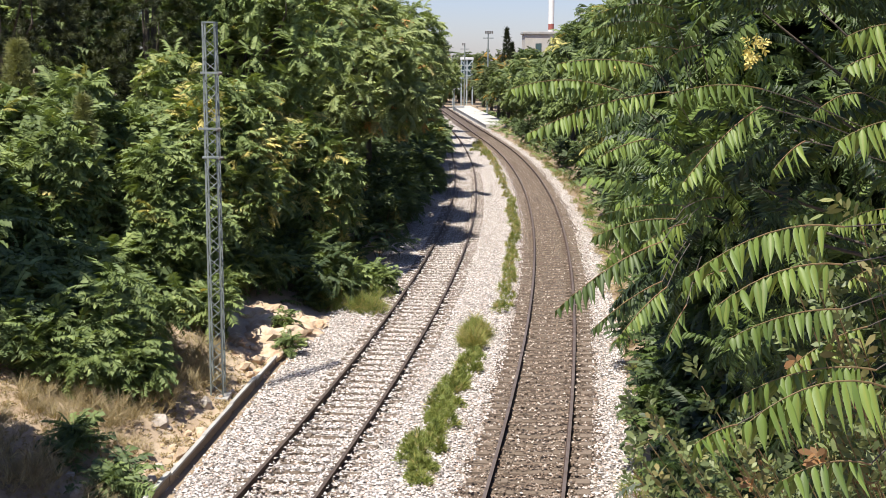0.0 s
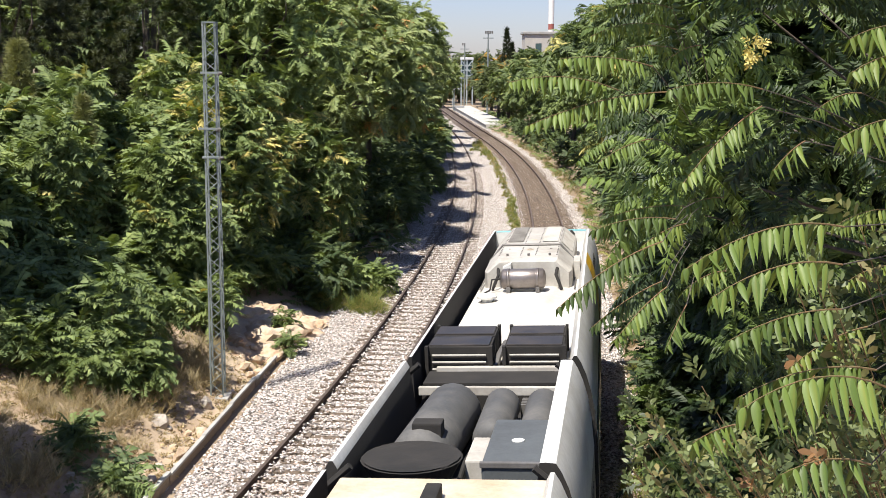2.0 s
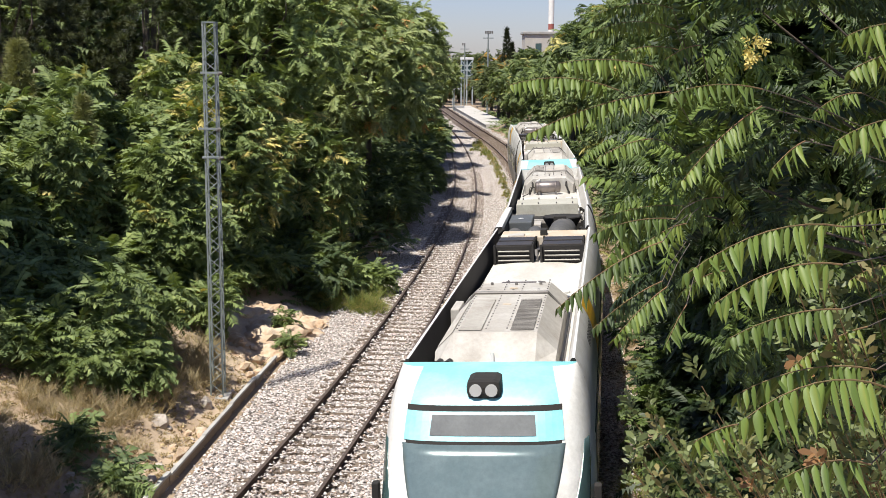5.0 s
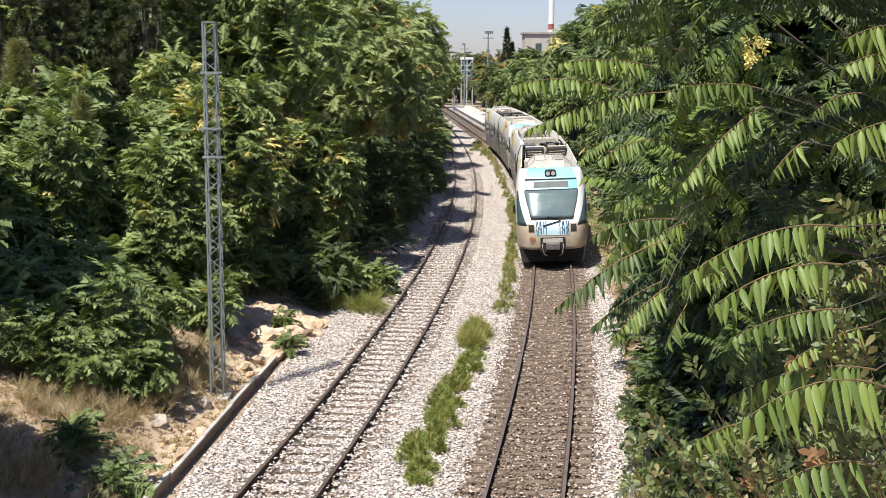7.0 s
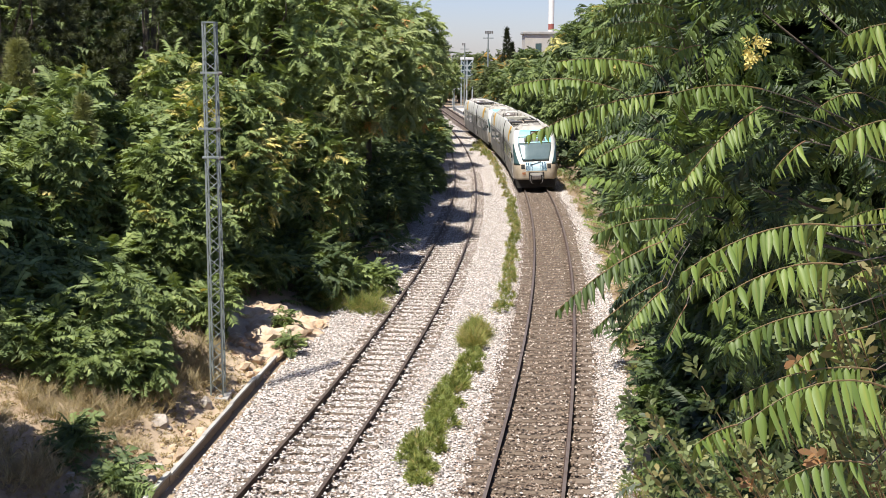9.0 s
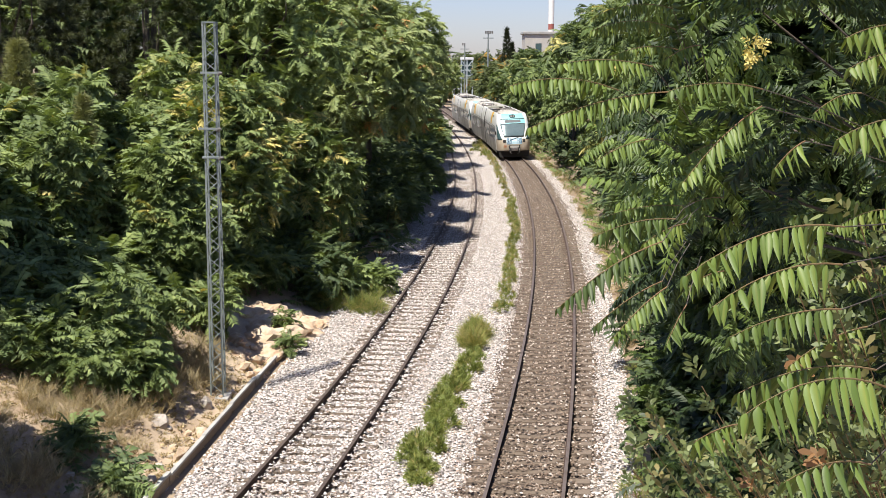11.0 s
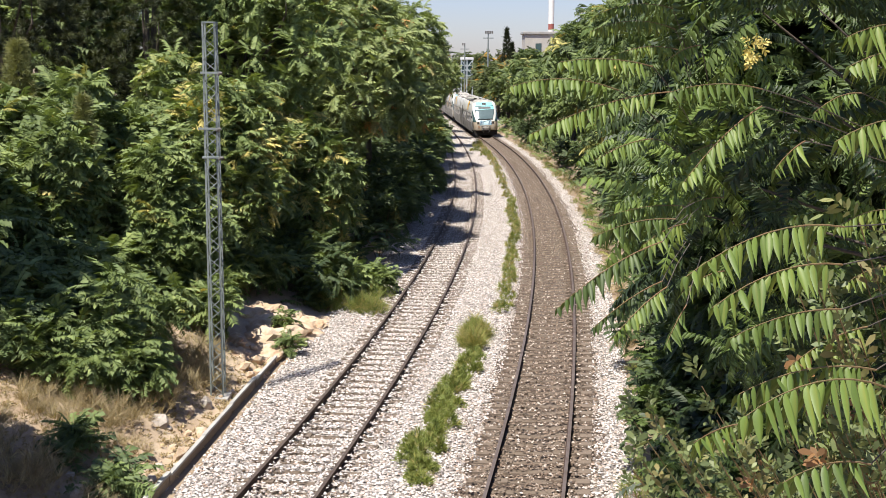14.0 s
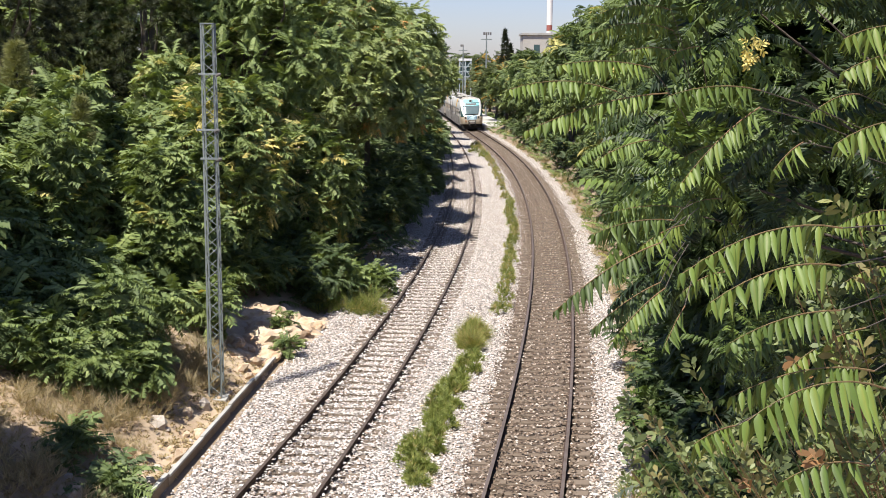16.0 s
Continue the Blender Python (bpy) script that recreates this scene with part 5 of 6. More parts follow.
    # the clear single bushes
    # lowest tint values put the left slope's shade into the leaves
    for x, y, rr, h, n, tn in ((-3.9, 42.0, 1.25, 1.9, 120, 0.6), (-4.9, 42.6, 1.0, 1.5, 80, 0.55), (-2.9, 43.2, 0.9, 1.2, 70, 0.55), (-9.0, 28.6, 1.15, 1.5, 100, 0.3), (-8.0, 27.6, 0.9, 1.3, 70, 0.5), (-10.2, 28.2, 1.0, 1.5, 70, 0.15), (-6.5, 32.6, 0.7, 1.6, 60, 0.6), (-11.2, 29.5, 1.2, 1.6, 70, 0.3), (-11.9, 31, 1.2, 1.8, 60, 0.2), (-10.6, 30.8, 1.1, 1.7, 60, 0.3), (-8.3, 26.2, 0.95, 1.3, 100, 0.6), (-7.5, 27.0, 0.8, 1.1, 80, 0.6), (-9.1, 25.9, 0.7, 1.0, 60, 0.45), (-10.0, 26.0, 0.9, 1.3, 80, 0.15), (-9.3, 26.5, 0.8, 1.2, 70, 0.4), (-10.7, 27.4, 1.0, 1.6, 80, 0.1), (-9.9, 27.6, 0.9, 1.5, 80, 0.4), (-6.5, 38.7, 0.9, 1.3, 80, 0.55), (-7.3, 39.9, 1.0, 1.6, 80, 0.35), (-6.0, 40.4, 0.9, 1.3, 80, 0.4), (-6.9, 37.3, 0.8, 1.3, 60, 0.5), (-6.6, 41.8, 1.0, 1.6, 60, 0.3), (-12.6, 28.6, 1.3, 1.6, 60, 0.2), (-11.0, 27.2, 1.0, 1.2, 40, 0.25), (-6.4, 22.2, 0.5, 0.7, 22, 0.1), (-7.4, 23.0, 0.5, 0.6, 16, 0.0), (-0.9, 79, 0.9, 1.6, 70, 0.6)):
        bush("sumac_bush", gz(x, y), rr, h, "low bright green bush with feather leaves", M_LEAF, FROND_MID, n, 0.8, (0.25 + 0.6 * tn, 0.14), 0.01, "single bushes")
    for x, y, h in ((-4.72, 35.2, 0.95), (-4.50, 33.7, 0.65)):
        bush("sumac_bush", gz(x, y), 0.30, h, "small green bush among the pale rocks", M_LEAF, FROND_MID, 16, 0.5, (0.5, 0.12), 0.0, "single bushes")
    # another added tree outside the view; it darkens the lower bank
    b = random_blobs((-9.5, 19.0, 5.0), (1.8, 2.1, 1.7), 7, 0.6, 0.5)
    tree("young_ailanthus", gz(-10.2, 19.0), b, "unseen young ailanthus added by the bridge to shade the bank", M_LEAF, FROND_MID, 170, 7, 0.95, (0.4, 0.15), 0.01, 0.08, "young trees on the bank")
    # dry grass and weeds at the foot
    for i in range(30):
        y = r.uniform(21, 31)
        x = -6.4 - abs(r.gauss(0, 1.6)) + (y - 21) * 0.07
        tuft_bush("dry_grass", gz(x, y), 0.45 + 0.3 * r.random(), 0.5 + 0.4 * r.random(), "straw-coloured dry grass tuft", M_DRY, GRASS, 55, 0.75, (0.5, 0.3), 0.1, "dry grass", "grass")
    for i in range(34):
        x, y = r.uniform(-10.8, -7.2), r.uniform(21.5, 27)
        tuft_bush("dry_grass", gz(x, y), 0.35 + 0.3 * r.random(), 0.25 + 0.3 * r.random(), "straw-coloured dry grass tuft", M_DRY, GRASS, 50, 0.6, (0.45, 0.3), 0.1, "dry grass", "grass")
    n = 2600
    y = 18.5 + 14 * rng.random(n)
    x = np.array([kerb_x(v) for v in y]) - 0.15 - 5.5 * rng.random(n) ** 1.2
    P = [(a, b, ground_z(a, b) + 0.015) for a, b in zip(x, y)]
    a = rng.random(n) * 6.283
    ob = foliage("leaf_litter", LAUREL, P, np.stack([np.cos(a), np.sin(a), 0.25 * rng.random(n)], 1), 0.7 + 0.6 * rng.random(n), np.clip(rng.normal(0.4, 0.35, n), 0, 1), M_DRY, None, 0.6)
    tagged(ob, "brown dead leaves and twigs on the dry slope", "leaf litter", kind="stuff")
    for i in range(12):
        x, y = -3.2 + 0.9 * r.random() - 1.4 * (i % 2), 39.5 + 3 * r.random()
        tuft_bush("grass_tuft", gz(x, y), 0.5, 0.6, "green and straw grass tuft", M_WEED, GRASS, 60, 0.8, (0.4, 0.3), 0.2, "grass tufts", "grass")


def between_tracks():
    """The ragged line of weeds between the two tracks."""
    r = random.Random(12)
    spots = [(-0.35, 23.3, 0.34, 0.75), (-0.28, 24.2, 0.36, 0.85), (-0.12, 25.3, 0.30, 0.65), (0.05, 26.5, 0.33, 0.75), (0.22, 27.7, 0.36, 0.8), (0.42, 28.9, 0.30, 0.7), (0.52, 30.1, 0.28, 0.75), (0.68, 31.6, 0.26, 0.6), (0.74, 33.2, 0.28, 0.6), (0.80, 34.9, 0.34, 0.9), (0.98, 36.2, 0.28, 0.7)]
    for x, y, rr, h in spots:
        dry = y > 34
        x += r.uniform(-0.07, 0.07) - 0.18 * (y < 31)
        for dy in (-0.25, 0.1, 0.4, 0.7):
            k = r.uniform(0.35, 0.9)
            tuft_bush("weed", gz(x + r.uniform(-0.26, 0.26), y + dy), rr * k, h * r.uniform(0.45, 1.15) * (0.5 + 0.5 * k), "dusty olive weed between the tracks" if dry else "bright green feathery weed between the tracks", M_WEED, GRASS if dry else FEATHER, 110 if dry else 60, 0.8 if dry else 0.55, (0.5 if not dry else 0.68, 0.25), 0.3 if dry else 0.05, "weeds between the tracks")
    y = 40.0
    while y < 128:
        f = (xl(y) + xr(y)) / 2 + 0.25 + (0.35 if y < 75 else 0.1) + r.uniform(-0.15, 0.15)
        dry = y > 76
        if not 54 < y < 55:
            tuft_bush("weed", gz(f, y), 0.17 + 0.16 * r.random(), 0.45 + 0.35 * r.random(), "straw-coloured weed between the tracks" if dry and r.random() < 0.6 else "green weed between the tracks", M_WEED, FEATHER, 45, 0.6, (0.58, 0.22), 0.6 if dry else 0.22, "weeds between the tracks")
        y += 1.0 + r.random() * (0.8 if y < 72 else 2.6)
    for x, y in ((1.55, 118), (1.9, 126), (2.4, 112)):
        tuft_bush("weed", gz(x + 1.6, y), 0.5, 0.8, "green bush between the tracks", M_WEED, FEATHER, 70, 0.9, (0.5, 0.2), 0.1, "weeds between the tracks")


def right_bank():
    lab = "leafy ailanthus tree on the bank above the used track"
    spots = [(11.2, 58, 3.6, 12.2), (11.6, 68, 3.8, 12.5), (11.8, 80, 4.0, 12.6), (11.4, 93, 3.8, 12.2), (11.2, 107, 3.8, 11.2), (10.6, 121, 3.6, 10.2), (10.2, 136, 3.6, 9.8), (10.4, 152, 4.0, 9.5), (13.5, 170, 5, 9.5), (11, 46, 3.6, 12)]
    for x, y, r, top in spots:
        near = y < 70
        b = random_blobs((x, y, (top + 2.2) / 2), (r * 0.95, r * 1.25, (top - 2.2) / 2), 9, 0.62, 0.48)
        tree("ailanthus_tree", gz(x + 0.5, y), b, lab, M_LEAF, FROND_MID if near else FROND_FAR, 600 if near else 420, 7, 1.0, (0.40, 0.18), 0.03, 0.2, "trees over the used track")
    # the last two are added behind the near crown to shade the shrubs
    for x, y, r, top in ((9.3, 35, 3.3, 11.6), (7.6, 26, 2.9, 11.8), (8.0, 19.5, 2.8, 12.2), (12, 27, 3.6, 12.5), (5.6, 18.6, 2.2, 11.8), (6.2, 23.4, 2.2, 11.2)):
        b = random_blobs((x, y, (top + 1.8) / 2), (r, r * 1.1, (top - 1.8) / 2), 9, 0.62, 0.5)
        # deep tint: shade among these inner trees is put into leaf colour
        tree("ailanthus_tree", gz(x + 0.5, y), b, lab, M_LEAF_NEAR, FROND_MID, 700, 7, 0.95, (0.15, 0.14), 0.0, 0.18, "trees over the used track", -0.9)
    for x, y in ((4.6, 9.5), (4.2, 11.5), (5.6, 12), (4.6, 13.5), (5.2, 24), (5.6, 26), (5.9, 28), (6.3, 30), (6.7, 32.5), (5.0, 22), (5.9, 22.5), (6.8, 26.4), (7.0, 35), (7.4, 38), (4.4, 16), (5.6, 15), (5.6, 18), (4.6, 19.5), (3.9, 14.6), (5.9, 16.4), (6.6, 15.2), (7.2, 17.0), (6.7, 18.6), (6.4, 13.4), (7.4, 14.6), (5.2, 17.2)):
        # same deep tint darkens the shrubs in place of shade
        bush("shrub", gz(x, y), 1.1, 1.7, "green shrub with leaves darkened for shade under the leaning tree", M_LEAF_NEAR, FROND_MID, 40, 0.8, (0.15, 0.14), 0.0, "shrubs by the used track")
    r = random.Random(31)
    for i in range(30):
        y = 24 + i * 3.9
        x = xr(y) + 3.0 + 1.3 * r.random()
        # low tint darkens these shrubs for the shade along the bank's foot
        bush("shrub", gz(x, y), 0.9 + 0.4 * r.random(), 1.4 + r.random(), "green shrub at the foot of the bank", M_LEAF, FROND_MID, 24, 0.9, (0.12, 0.12), 0.02, "shrubs by the used track")
    for i in range(26):
        y = 22 + i * 4.2 + r.random()
        x = xr(y) + 2.2 + 0.5 * r.random()
        tuft_bush("dry_grass", gz(x, y), 0.35 + 0.2 * r.random(), 0.45 + 0.3 * r.random(), "straw and green grass at the ballast's edge", M_DRY if i % 2 else M_WEED, GRASS, 45, 0.8, (0.5, 0.3), 0.2, "dry grass", "grass")


def ground_cover():
    """Low leaves and litter over both banks."""
    n = 7000
    y = 40 + 175 * rng.random(n) ** 1.3
    side = rng.random(n) < 0.5
    d = 3.4 + 7 * rng.random(n)
    P = []
    for yy, s, dd in zip(y, side, d):
        if s and yy < 34 and dd < 5.5:
            dd += 3.5
        x = xl(yy) - dd if s else xr(yy) + dd - 0.9
        P.append((x, yy, ground_z(x, yy) + 0.02))
    a = rng.random(n) * 6.283
    D = np.stack([np.cos(a), np.sin(a), 0.5 + 0.7 * rng.random(n)], 1)
    ob = foliage("undergrowth", FROND_FAR, P, D, 0.6 + 0.5 * rng.random(n), np.clip(rng.normal(0.4, 0.2, n), 0, 0.85), M_LEAF, None)
    tagged(ob, "low green undergrowth covering the banks", "undergrowth", kind="stuff")


# ---- the station and the distance ----
def station():
    p = thing("platform", Matrix(), "pale concrete station platform with a low wall", "platform", kind="structure")
    part("slab", sweep_line(xr, 3.6, 160, 235, [(-1.75, -0.3), (-1.75, 0.30), (-1.85, 0.32), (-1.85, 0.42), (1.75, 0.42), (1.85, 0.32), (1.85, -0.3), (0.5, -0.3), (0.0, -0.3), (-0.5, -0.3)], 3.0), [M_PAVE, M_PAVE], p)
    # footbridge with roofed landings
    b = thing("footbridge", Matrix.Translation((3.6, 258, -0.22)), "pale blue-grey steel footbridge with white roofs", "footbridge")
    part("deck", box(-5.5, 2.6, -1.2, 1.2, 5.6, 6.1), M_FOOTBR, b)
    part("roof", box(-5.6, 0.1, -1.5, 1.5, 8.0, 8.45, 0.05), M_CHIM, b, "white flat roof")
    part("tower_roof", box(-0.1, 2.7, -1.8, 1.8, 9.7, 10.2, 0.05), M_CHIM, b, "white flat roof")
    for x in (0.1, 1.3, 2.5):
        for y in (-1.6, 1.6):
            part("column", box(x - 0.12, x + 0.12, y - 0.12, y + 0.12, 0, 9.7), M_FOOTBR, b)
    for z in (6.2, 7.3, 8.4):
        part("rail", box(0.1, 2.5, -1.65, -1.55, z, z + 0.25), M_FOOTBR, b)
    for z in (6.8, 7.4, 8.0):
        part("rail", box(-5.5, 0.1, -1.25, -1.15, z, z + 0.12), M_FOOTBR, b)
    for x in (-5.4, -3.6, -1.8):
        part("post", box(x - 0.08, x + 0.08, -1.25, -1.1, 0, 8.0), M_FOOTBR, b)
    part("brace", tube([(0.1, -1.6, 6.3), (2.5, -1.6, 9.6)], 0.09, 5), M_FOOTBR, b)
    part("brace", tube([(2.5, -1.6, 6.3), (0.1, -1.6, 9.6)], 0.09, 5), M_FOOTBR, b)
    part("pane", box(0.2, 2.4, -1.5, -1.48, 6.2, 9.5), M_GLASS, b)
    # floodlight masts
    for x, y, h, heads in ((7.3, 200, 13.8, 4), (4.2, 245, 12.6, 2)):
        m = thing("floodlight_mast", Matrix.Translation((x, y, -0.22)), "grey floodlight mast over the station", "street lamp", "floodlights")
        part("pole", tube([(0, 0, 0), (0, 0, h)], [0.18, 0.10], 8), M_STEEL, m)
        part("arm", box(-0.9, 0.9, -0.06, 0.06, h - 0.9, h - 0.75), M_STEEL, m)
        for i in range(heads):
            part("lamp_head", box(-0.55 + 0.36 * i, -0.27 + 0.36 * i, -0.2, 0.15, h - 0.1, h + 0.35, 0.03), M_GRILLE, m)
    # shelter roof and lamps on the platform
    s = thing("platform_canopy", Matrix.Translation((2.5, 226, -0.22)), "small white platform canopy", "canopy")
    part("roof", box(-1.6, 0.4, -3, 3, 4.0, 4.2, 0.03), M_CHIM, s)
    for y in (-2.5, 2.5):
        part("post", box(-0.7, -0.5, y - 0.1, y + 0.1, 0, 4.0), M_STEEL, s)
    # flat-roofed house among the trees
    h = thing("house", Matrix.Translation((18.6, 222, -0.22)), "grey plastered flat-roofed house above the trees", "house")
    part("wall", box(-4.0, 6.5, -4, 4, 0, 14.2, 0.02), M_RENDER, h)
    part("roof", box(-4.3, 6.8, -4.3, 4.3, 14.2, 14.6, 0.03), M_CONCRETE, h)
    for x in (-1.5, 1.5, 4.5):
        part("window", box(x - 0.55, x + 0.55, -4.03, -3.9, 11.0, 12.5, 0.01), M_GLASS, h)
    # striped chimney
    c = thing("chimney", Matrix.Translation((37.2, 420, -0.22)), "tall white chimney with red bands", "chimney")
    for i in range(7):
        z0, z1 = (0, 21) if i == 0 else (21 + 4.5 * (i - 1) if i == 1 else 23 + 14 * (i - 2), 23 + 14 * (i - 1))
        if i == 1:
            z0, z1 = 21, 23
        part("shaft", tube([(0, 0, z0), (0, 0, z1)], 1.0, 16), M_RED if i in (1, 6) else M_CHIM, c, "red band" if i in (1, 6) else "")
    # cypresses
    for x, y, hgt in ((11.2, 215, 14.8), (12.3, 218, 12.4), (13.6, 216, 11.0)):
        t = thing("cypress", Matrix.Translation((x, y, -0.22)), "slim dark cypress behind the station", "tree", "cypresses")
        part("trunk", tube([(0, 0, -0.2), (0, 0, 2.5)], [0.2, 0.15], 7), M_BARK, t)
        n = 420
        z = 1.2 + (hgt - 1.2) * rng.random(n)
        w = 0.75 * np.minimum(1, (hgt - z) / 5 + 0.05)
        a = rng.random(n) * 6.283
        D = np.stack([0.5 * np.cos(a), 0.5 * np.sin(a), np.ones(n)], 1)
        foliage("crown", NEEDLES, np.stack([w * np.cos(a), w * np.sin(a), z], 1), D, 1.6 + rng.random(n), 0.1 * np.ones(n), M_PINE, t)
    # rows of far trees
    r = random.Random(5)
    for i in range(26):
        x = -46 + 4.6 * i + r.uniform(-1.5, 1.5)
        y = 285 + r.uniform(-12, 25)
        top = 8.5 + 4.5 * r.random() + (4 if x < -2 else 0)
        b = random_blobs((x, y, top * 0.55), (4.2, 4.2, top * 0.45), 6, 0.6, 0.5)
        tree("far_tree", gz(x, y), b, "distant olive green tree behind the station", M_LEAF_FAR, FROND_FAR, 60, 6, 2.6, (0.4, 0.2), 0.02, 0.3, "far trees")
    for x, y, top in ((9.5, 176, 8.5), (12, 186, 10), (8.8, 192, 8), (15, 200, 11.5), (10.4, 206, 8.5), (20, 185, 12), (-6, 190, 9), (-8, 215, 11), (-3, 240, 9), (8.2, 246, 9.8), (9.6, 252, 10.4), (6.8, 268, 5.4), (3.4, 272, 5.2), (0.5, 275, 5.6), (12.5, 240, 11), (9.0, 225, 7.5), (-6, 268, 9.5), (-2.5, 262, 9)):
        b = random_blobs((x, y, top * 0.55), (3.0, 3.4, top * 0.45), 6, 0.6, 0.5)
        tree("far_tree", gz(x, y), b, "olive and yellow-green tree beside the station", M_LEAF_FAR, FROND_FAR, 120, 6, 1.6, (0.5, 0.22), 0.08, 0.25, "trees beside the station")


# ---- the near tree and shrubs beside the camera ----
def arched(base, tip, rise=0.12):
    """Rachis points from base to tip with an upward arch."""
    a, b = Vector(base), Vector(tip)
    L = (b - a).length
    return [a.lerp(b, t) + Vector((0, 0, rise * L * 4 * t * (1 - t))) for t in np.linspace(0, 1, 9)]


def big_frond(base, tip, pairs, leaf, width, rise, parent, tint):
    """One long feather leaf of the near tree; its origin is its foot, so that it can sway."""
    pts = arched((0, 0, 0), Vector(tip) - Vector(base), rise)
    v, q, tn = [], [], []
    axis = (pts[-1] - pts[0]).normalized()
    side0 = axis.cross(Vector((0, 0, 1))).normalized()
    prof = [(0.0, 0.12), (0.08, 0.66), (0.22, 1.0), (0.42, 0.94), (0.64, 0.68), (0.82, 0.33), (0.92, 0.12), (1.0, 0.01)]
    for i in range(pairs):
        s = min(0.995, 0.10 + 0.90 * (i + 0.5 + rng.uniform(-0.14, 0.14)) / pairs)
        f = s * 8
        k = min(7, int(f))
        b = pts[k].lerp(pts[k + 1], f - k)
        taper = min(1.0, 0.45 + 2.2 * (1 - s))
        for side in (-1, 1):
            if rng.random() < 0.03:
                continue
            L = leaf * taper * (0.86 + 0.22 * rng.random())
            hang = (0.95 if side > 0 else 0.7) + 0.5 * rng.random()
            d = side0 * side * math.cos(hang) - Vector((0, 0, 1)) * math.sin(hang) + axis * (0.12 + 0.2 * rng.random())
            d += Vector((rng.normal(), rng.normal(), rng.normal())) * 0.13
            d.normalize()
            ac = axis - d * axis.dot(d) + d.cross(axis) * rng.normal() * 0.35
            ac.normalize()
            shade = tint + rng.uniform(-0.10, 0.08)
            nr = d.cross(ac)
            k0 = len(v)
            bow = rng.uniform(-0.03, 0.05)
            for t, w in prof:
                c = b + d * L * t + Vector((0, 0, -0.10 * L * t * t)) + ac * bow * L * math.sin(t * 2.5)
                fold = nr * (0.14 * width * w)
                v += [c + ac * width * 0.5 * w + fold, c - fold, c - ac * width * 0.5 * w + fold]
                tn += [shade, min(0.78, shade + 0.16), shade - 0.05]
            for j in range(len(prof) - 1):
                a = k0 + 3 * j
                q += [(a, a + 1, a + 4, a + 3), (a + 1, a + 2, a + 5, a + 4)]
    me = fast_mesh("frond", np.array([tuple(p) for p in v]), np.array(q).ravel(), 4, [M_LEAF_NEAR], tn, smooth=True)
    ob = new("frond", me)
    ob.parent = parent
    ob.matrix_basis = Matrix.Translation(Vector(base) - parent.matrix_world.translation)
    bm = tube(pts, [0.0036 - 0.0003 * i for i in range(9)], 5)
    part("rachis", bm, M_TWIG, ob, "reddish leaf stalk")
    return ob


SWAYING = []


def near_tree():
    foot = Vector((7.0, 9.6, ground_z(7.0, 9.6)))
    t = thing("ailanthus_tree", Matrix.Translation(foot), "large bright green ailanthus tree leaning over the cutting", "tree")
    heart = [((3.3, 9.5, 6.6), (1.3, 1.6, 1.3)), ((2.7, 9.0, 8.0), (1.1, 1.4, 1.0)), ((3.7, 8.2, 5.5), (1.2, 1.5, 1.2)), ((3.4, 11.2, 8.8), (1.6, 1.8, 1.5)),
             ((3.3, 12.2, 6.7), (1.5, 1.8, 1.4)), ((4.7, 10.5, 5.2), (1.3, 1.9, 1.1)), ((2.7, 10.4, 8.7), (0.8, 1.0, 0.7)), ((2.1, 8.8, 7.4), (0.6, 0.8, 0.5)),
             ((2.3, 10.5, 6.9), (0.7, 0.9, 0.6)), ((4.2, 7.2, 7.2), (1.4, 1.2, 1.8)), ((3.6, 14.5, 7.8), (1.7, 2.0, 2.0)), ((4.6, 14.0, 5.4), (1.3, 2.0, 1.2))]
    # unseen crown top over the bridge's parapet, added to shade the leaves below
    top = [((2.4, 6.3, 10.5), (0.9, 1.1, 0.7)), ((3.4, 6.2, 10.6), (1.0, 1.1, 0.8)), ((4.4, 7.4, 10.7), (1.2, 1.3, 0.8)), ((2.6, 8.3, 10.8), (0.8, 0.9, 0.6)), ((1.3, 6.8, 10.5), (0.8, 1.0, 0.6))]
    rel = [(tuple(Vector(c) - foot), r) for c, r in heart]
    fork = Vector((6.4, 10.4, 5.6)) - foot
    bm = tube([(0, 0, -0.3), (0.05, 0, 0.4), fork * 0.5 + Vector((0.1, 0, 0)), fork], [0.19, 0.14, 0.12, 0.10], 10)
    rel_top = [(tuple(Vector(c) - foot), r) for c, r in top]
    for c, r in rel:
        c = Vector(c)
        tube([fork, fork.lerp(c, 0.5) + Vector((0, 0, 0.15)), c], [0.05, 0.024, 0.007], 6, bm)
    for c, r in rel_top:
        c = Vector(c)
        tube([fork, fork + Vector((0.3, -0.8, 3.4)), c], [0.06, 0.045, 0.012], 6, bm)
    part("trunk", bm, M_BARK, t)
    P, D, S, T = whorled(rel, 270, 6, 0.85, 0.34, 0.26, 0.002, -0.9, 0.4)
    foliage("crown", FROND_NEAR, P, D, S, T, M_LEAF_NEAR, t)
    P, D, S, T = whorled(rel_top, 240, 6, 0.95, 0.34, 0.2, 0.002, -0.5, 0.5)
    foliage("shade_crown_top", FROND_NEAR, P, D, S, T, M_LEAF_NEAR, t)
    # one yellowed cluster high in the crown
    n = 16
    P = np.array([1.565, 6.1, 8.30]) + rng.normal(size=(n, 3)) * (0.022, 0.03, 0.045) - np.array(foot)
    foliage("yellowed_leaves", LAUREL, P, rng.normal(size=(n, 3)) + (0, 0, -0.9), 0.30 + 0.15 * rng.random(n), np.ones(n), M_LEAF, t, 0.6, "pale yellow dead leaf cluster")
    # the long leaves nearest the bridge, each on a bare stalk
    def spray(base, tip, pairs, leaf, rise, tint):
        SWAYING.append((big_frond(base, tip, pairs, leaf, 0.205 * leaf, rise, t, tint), foot))
        b = Vector(base) - foot
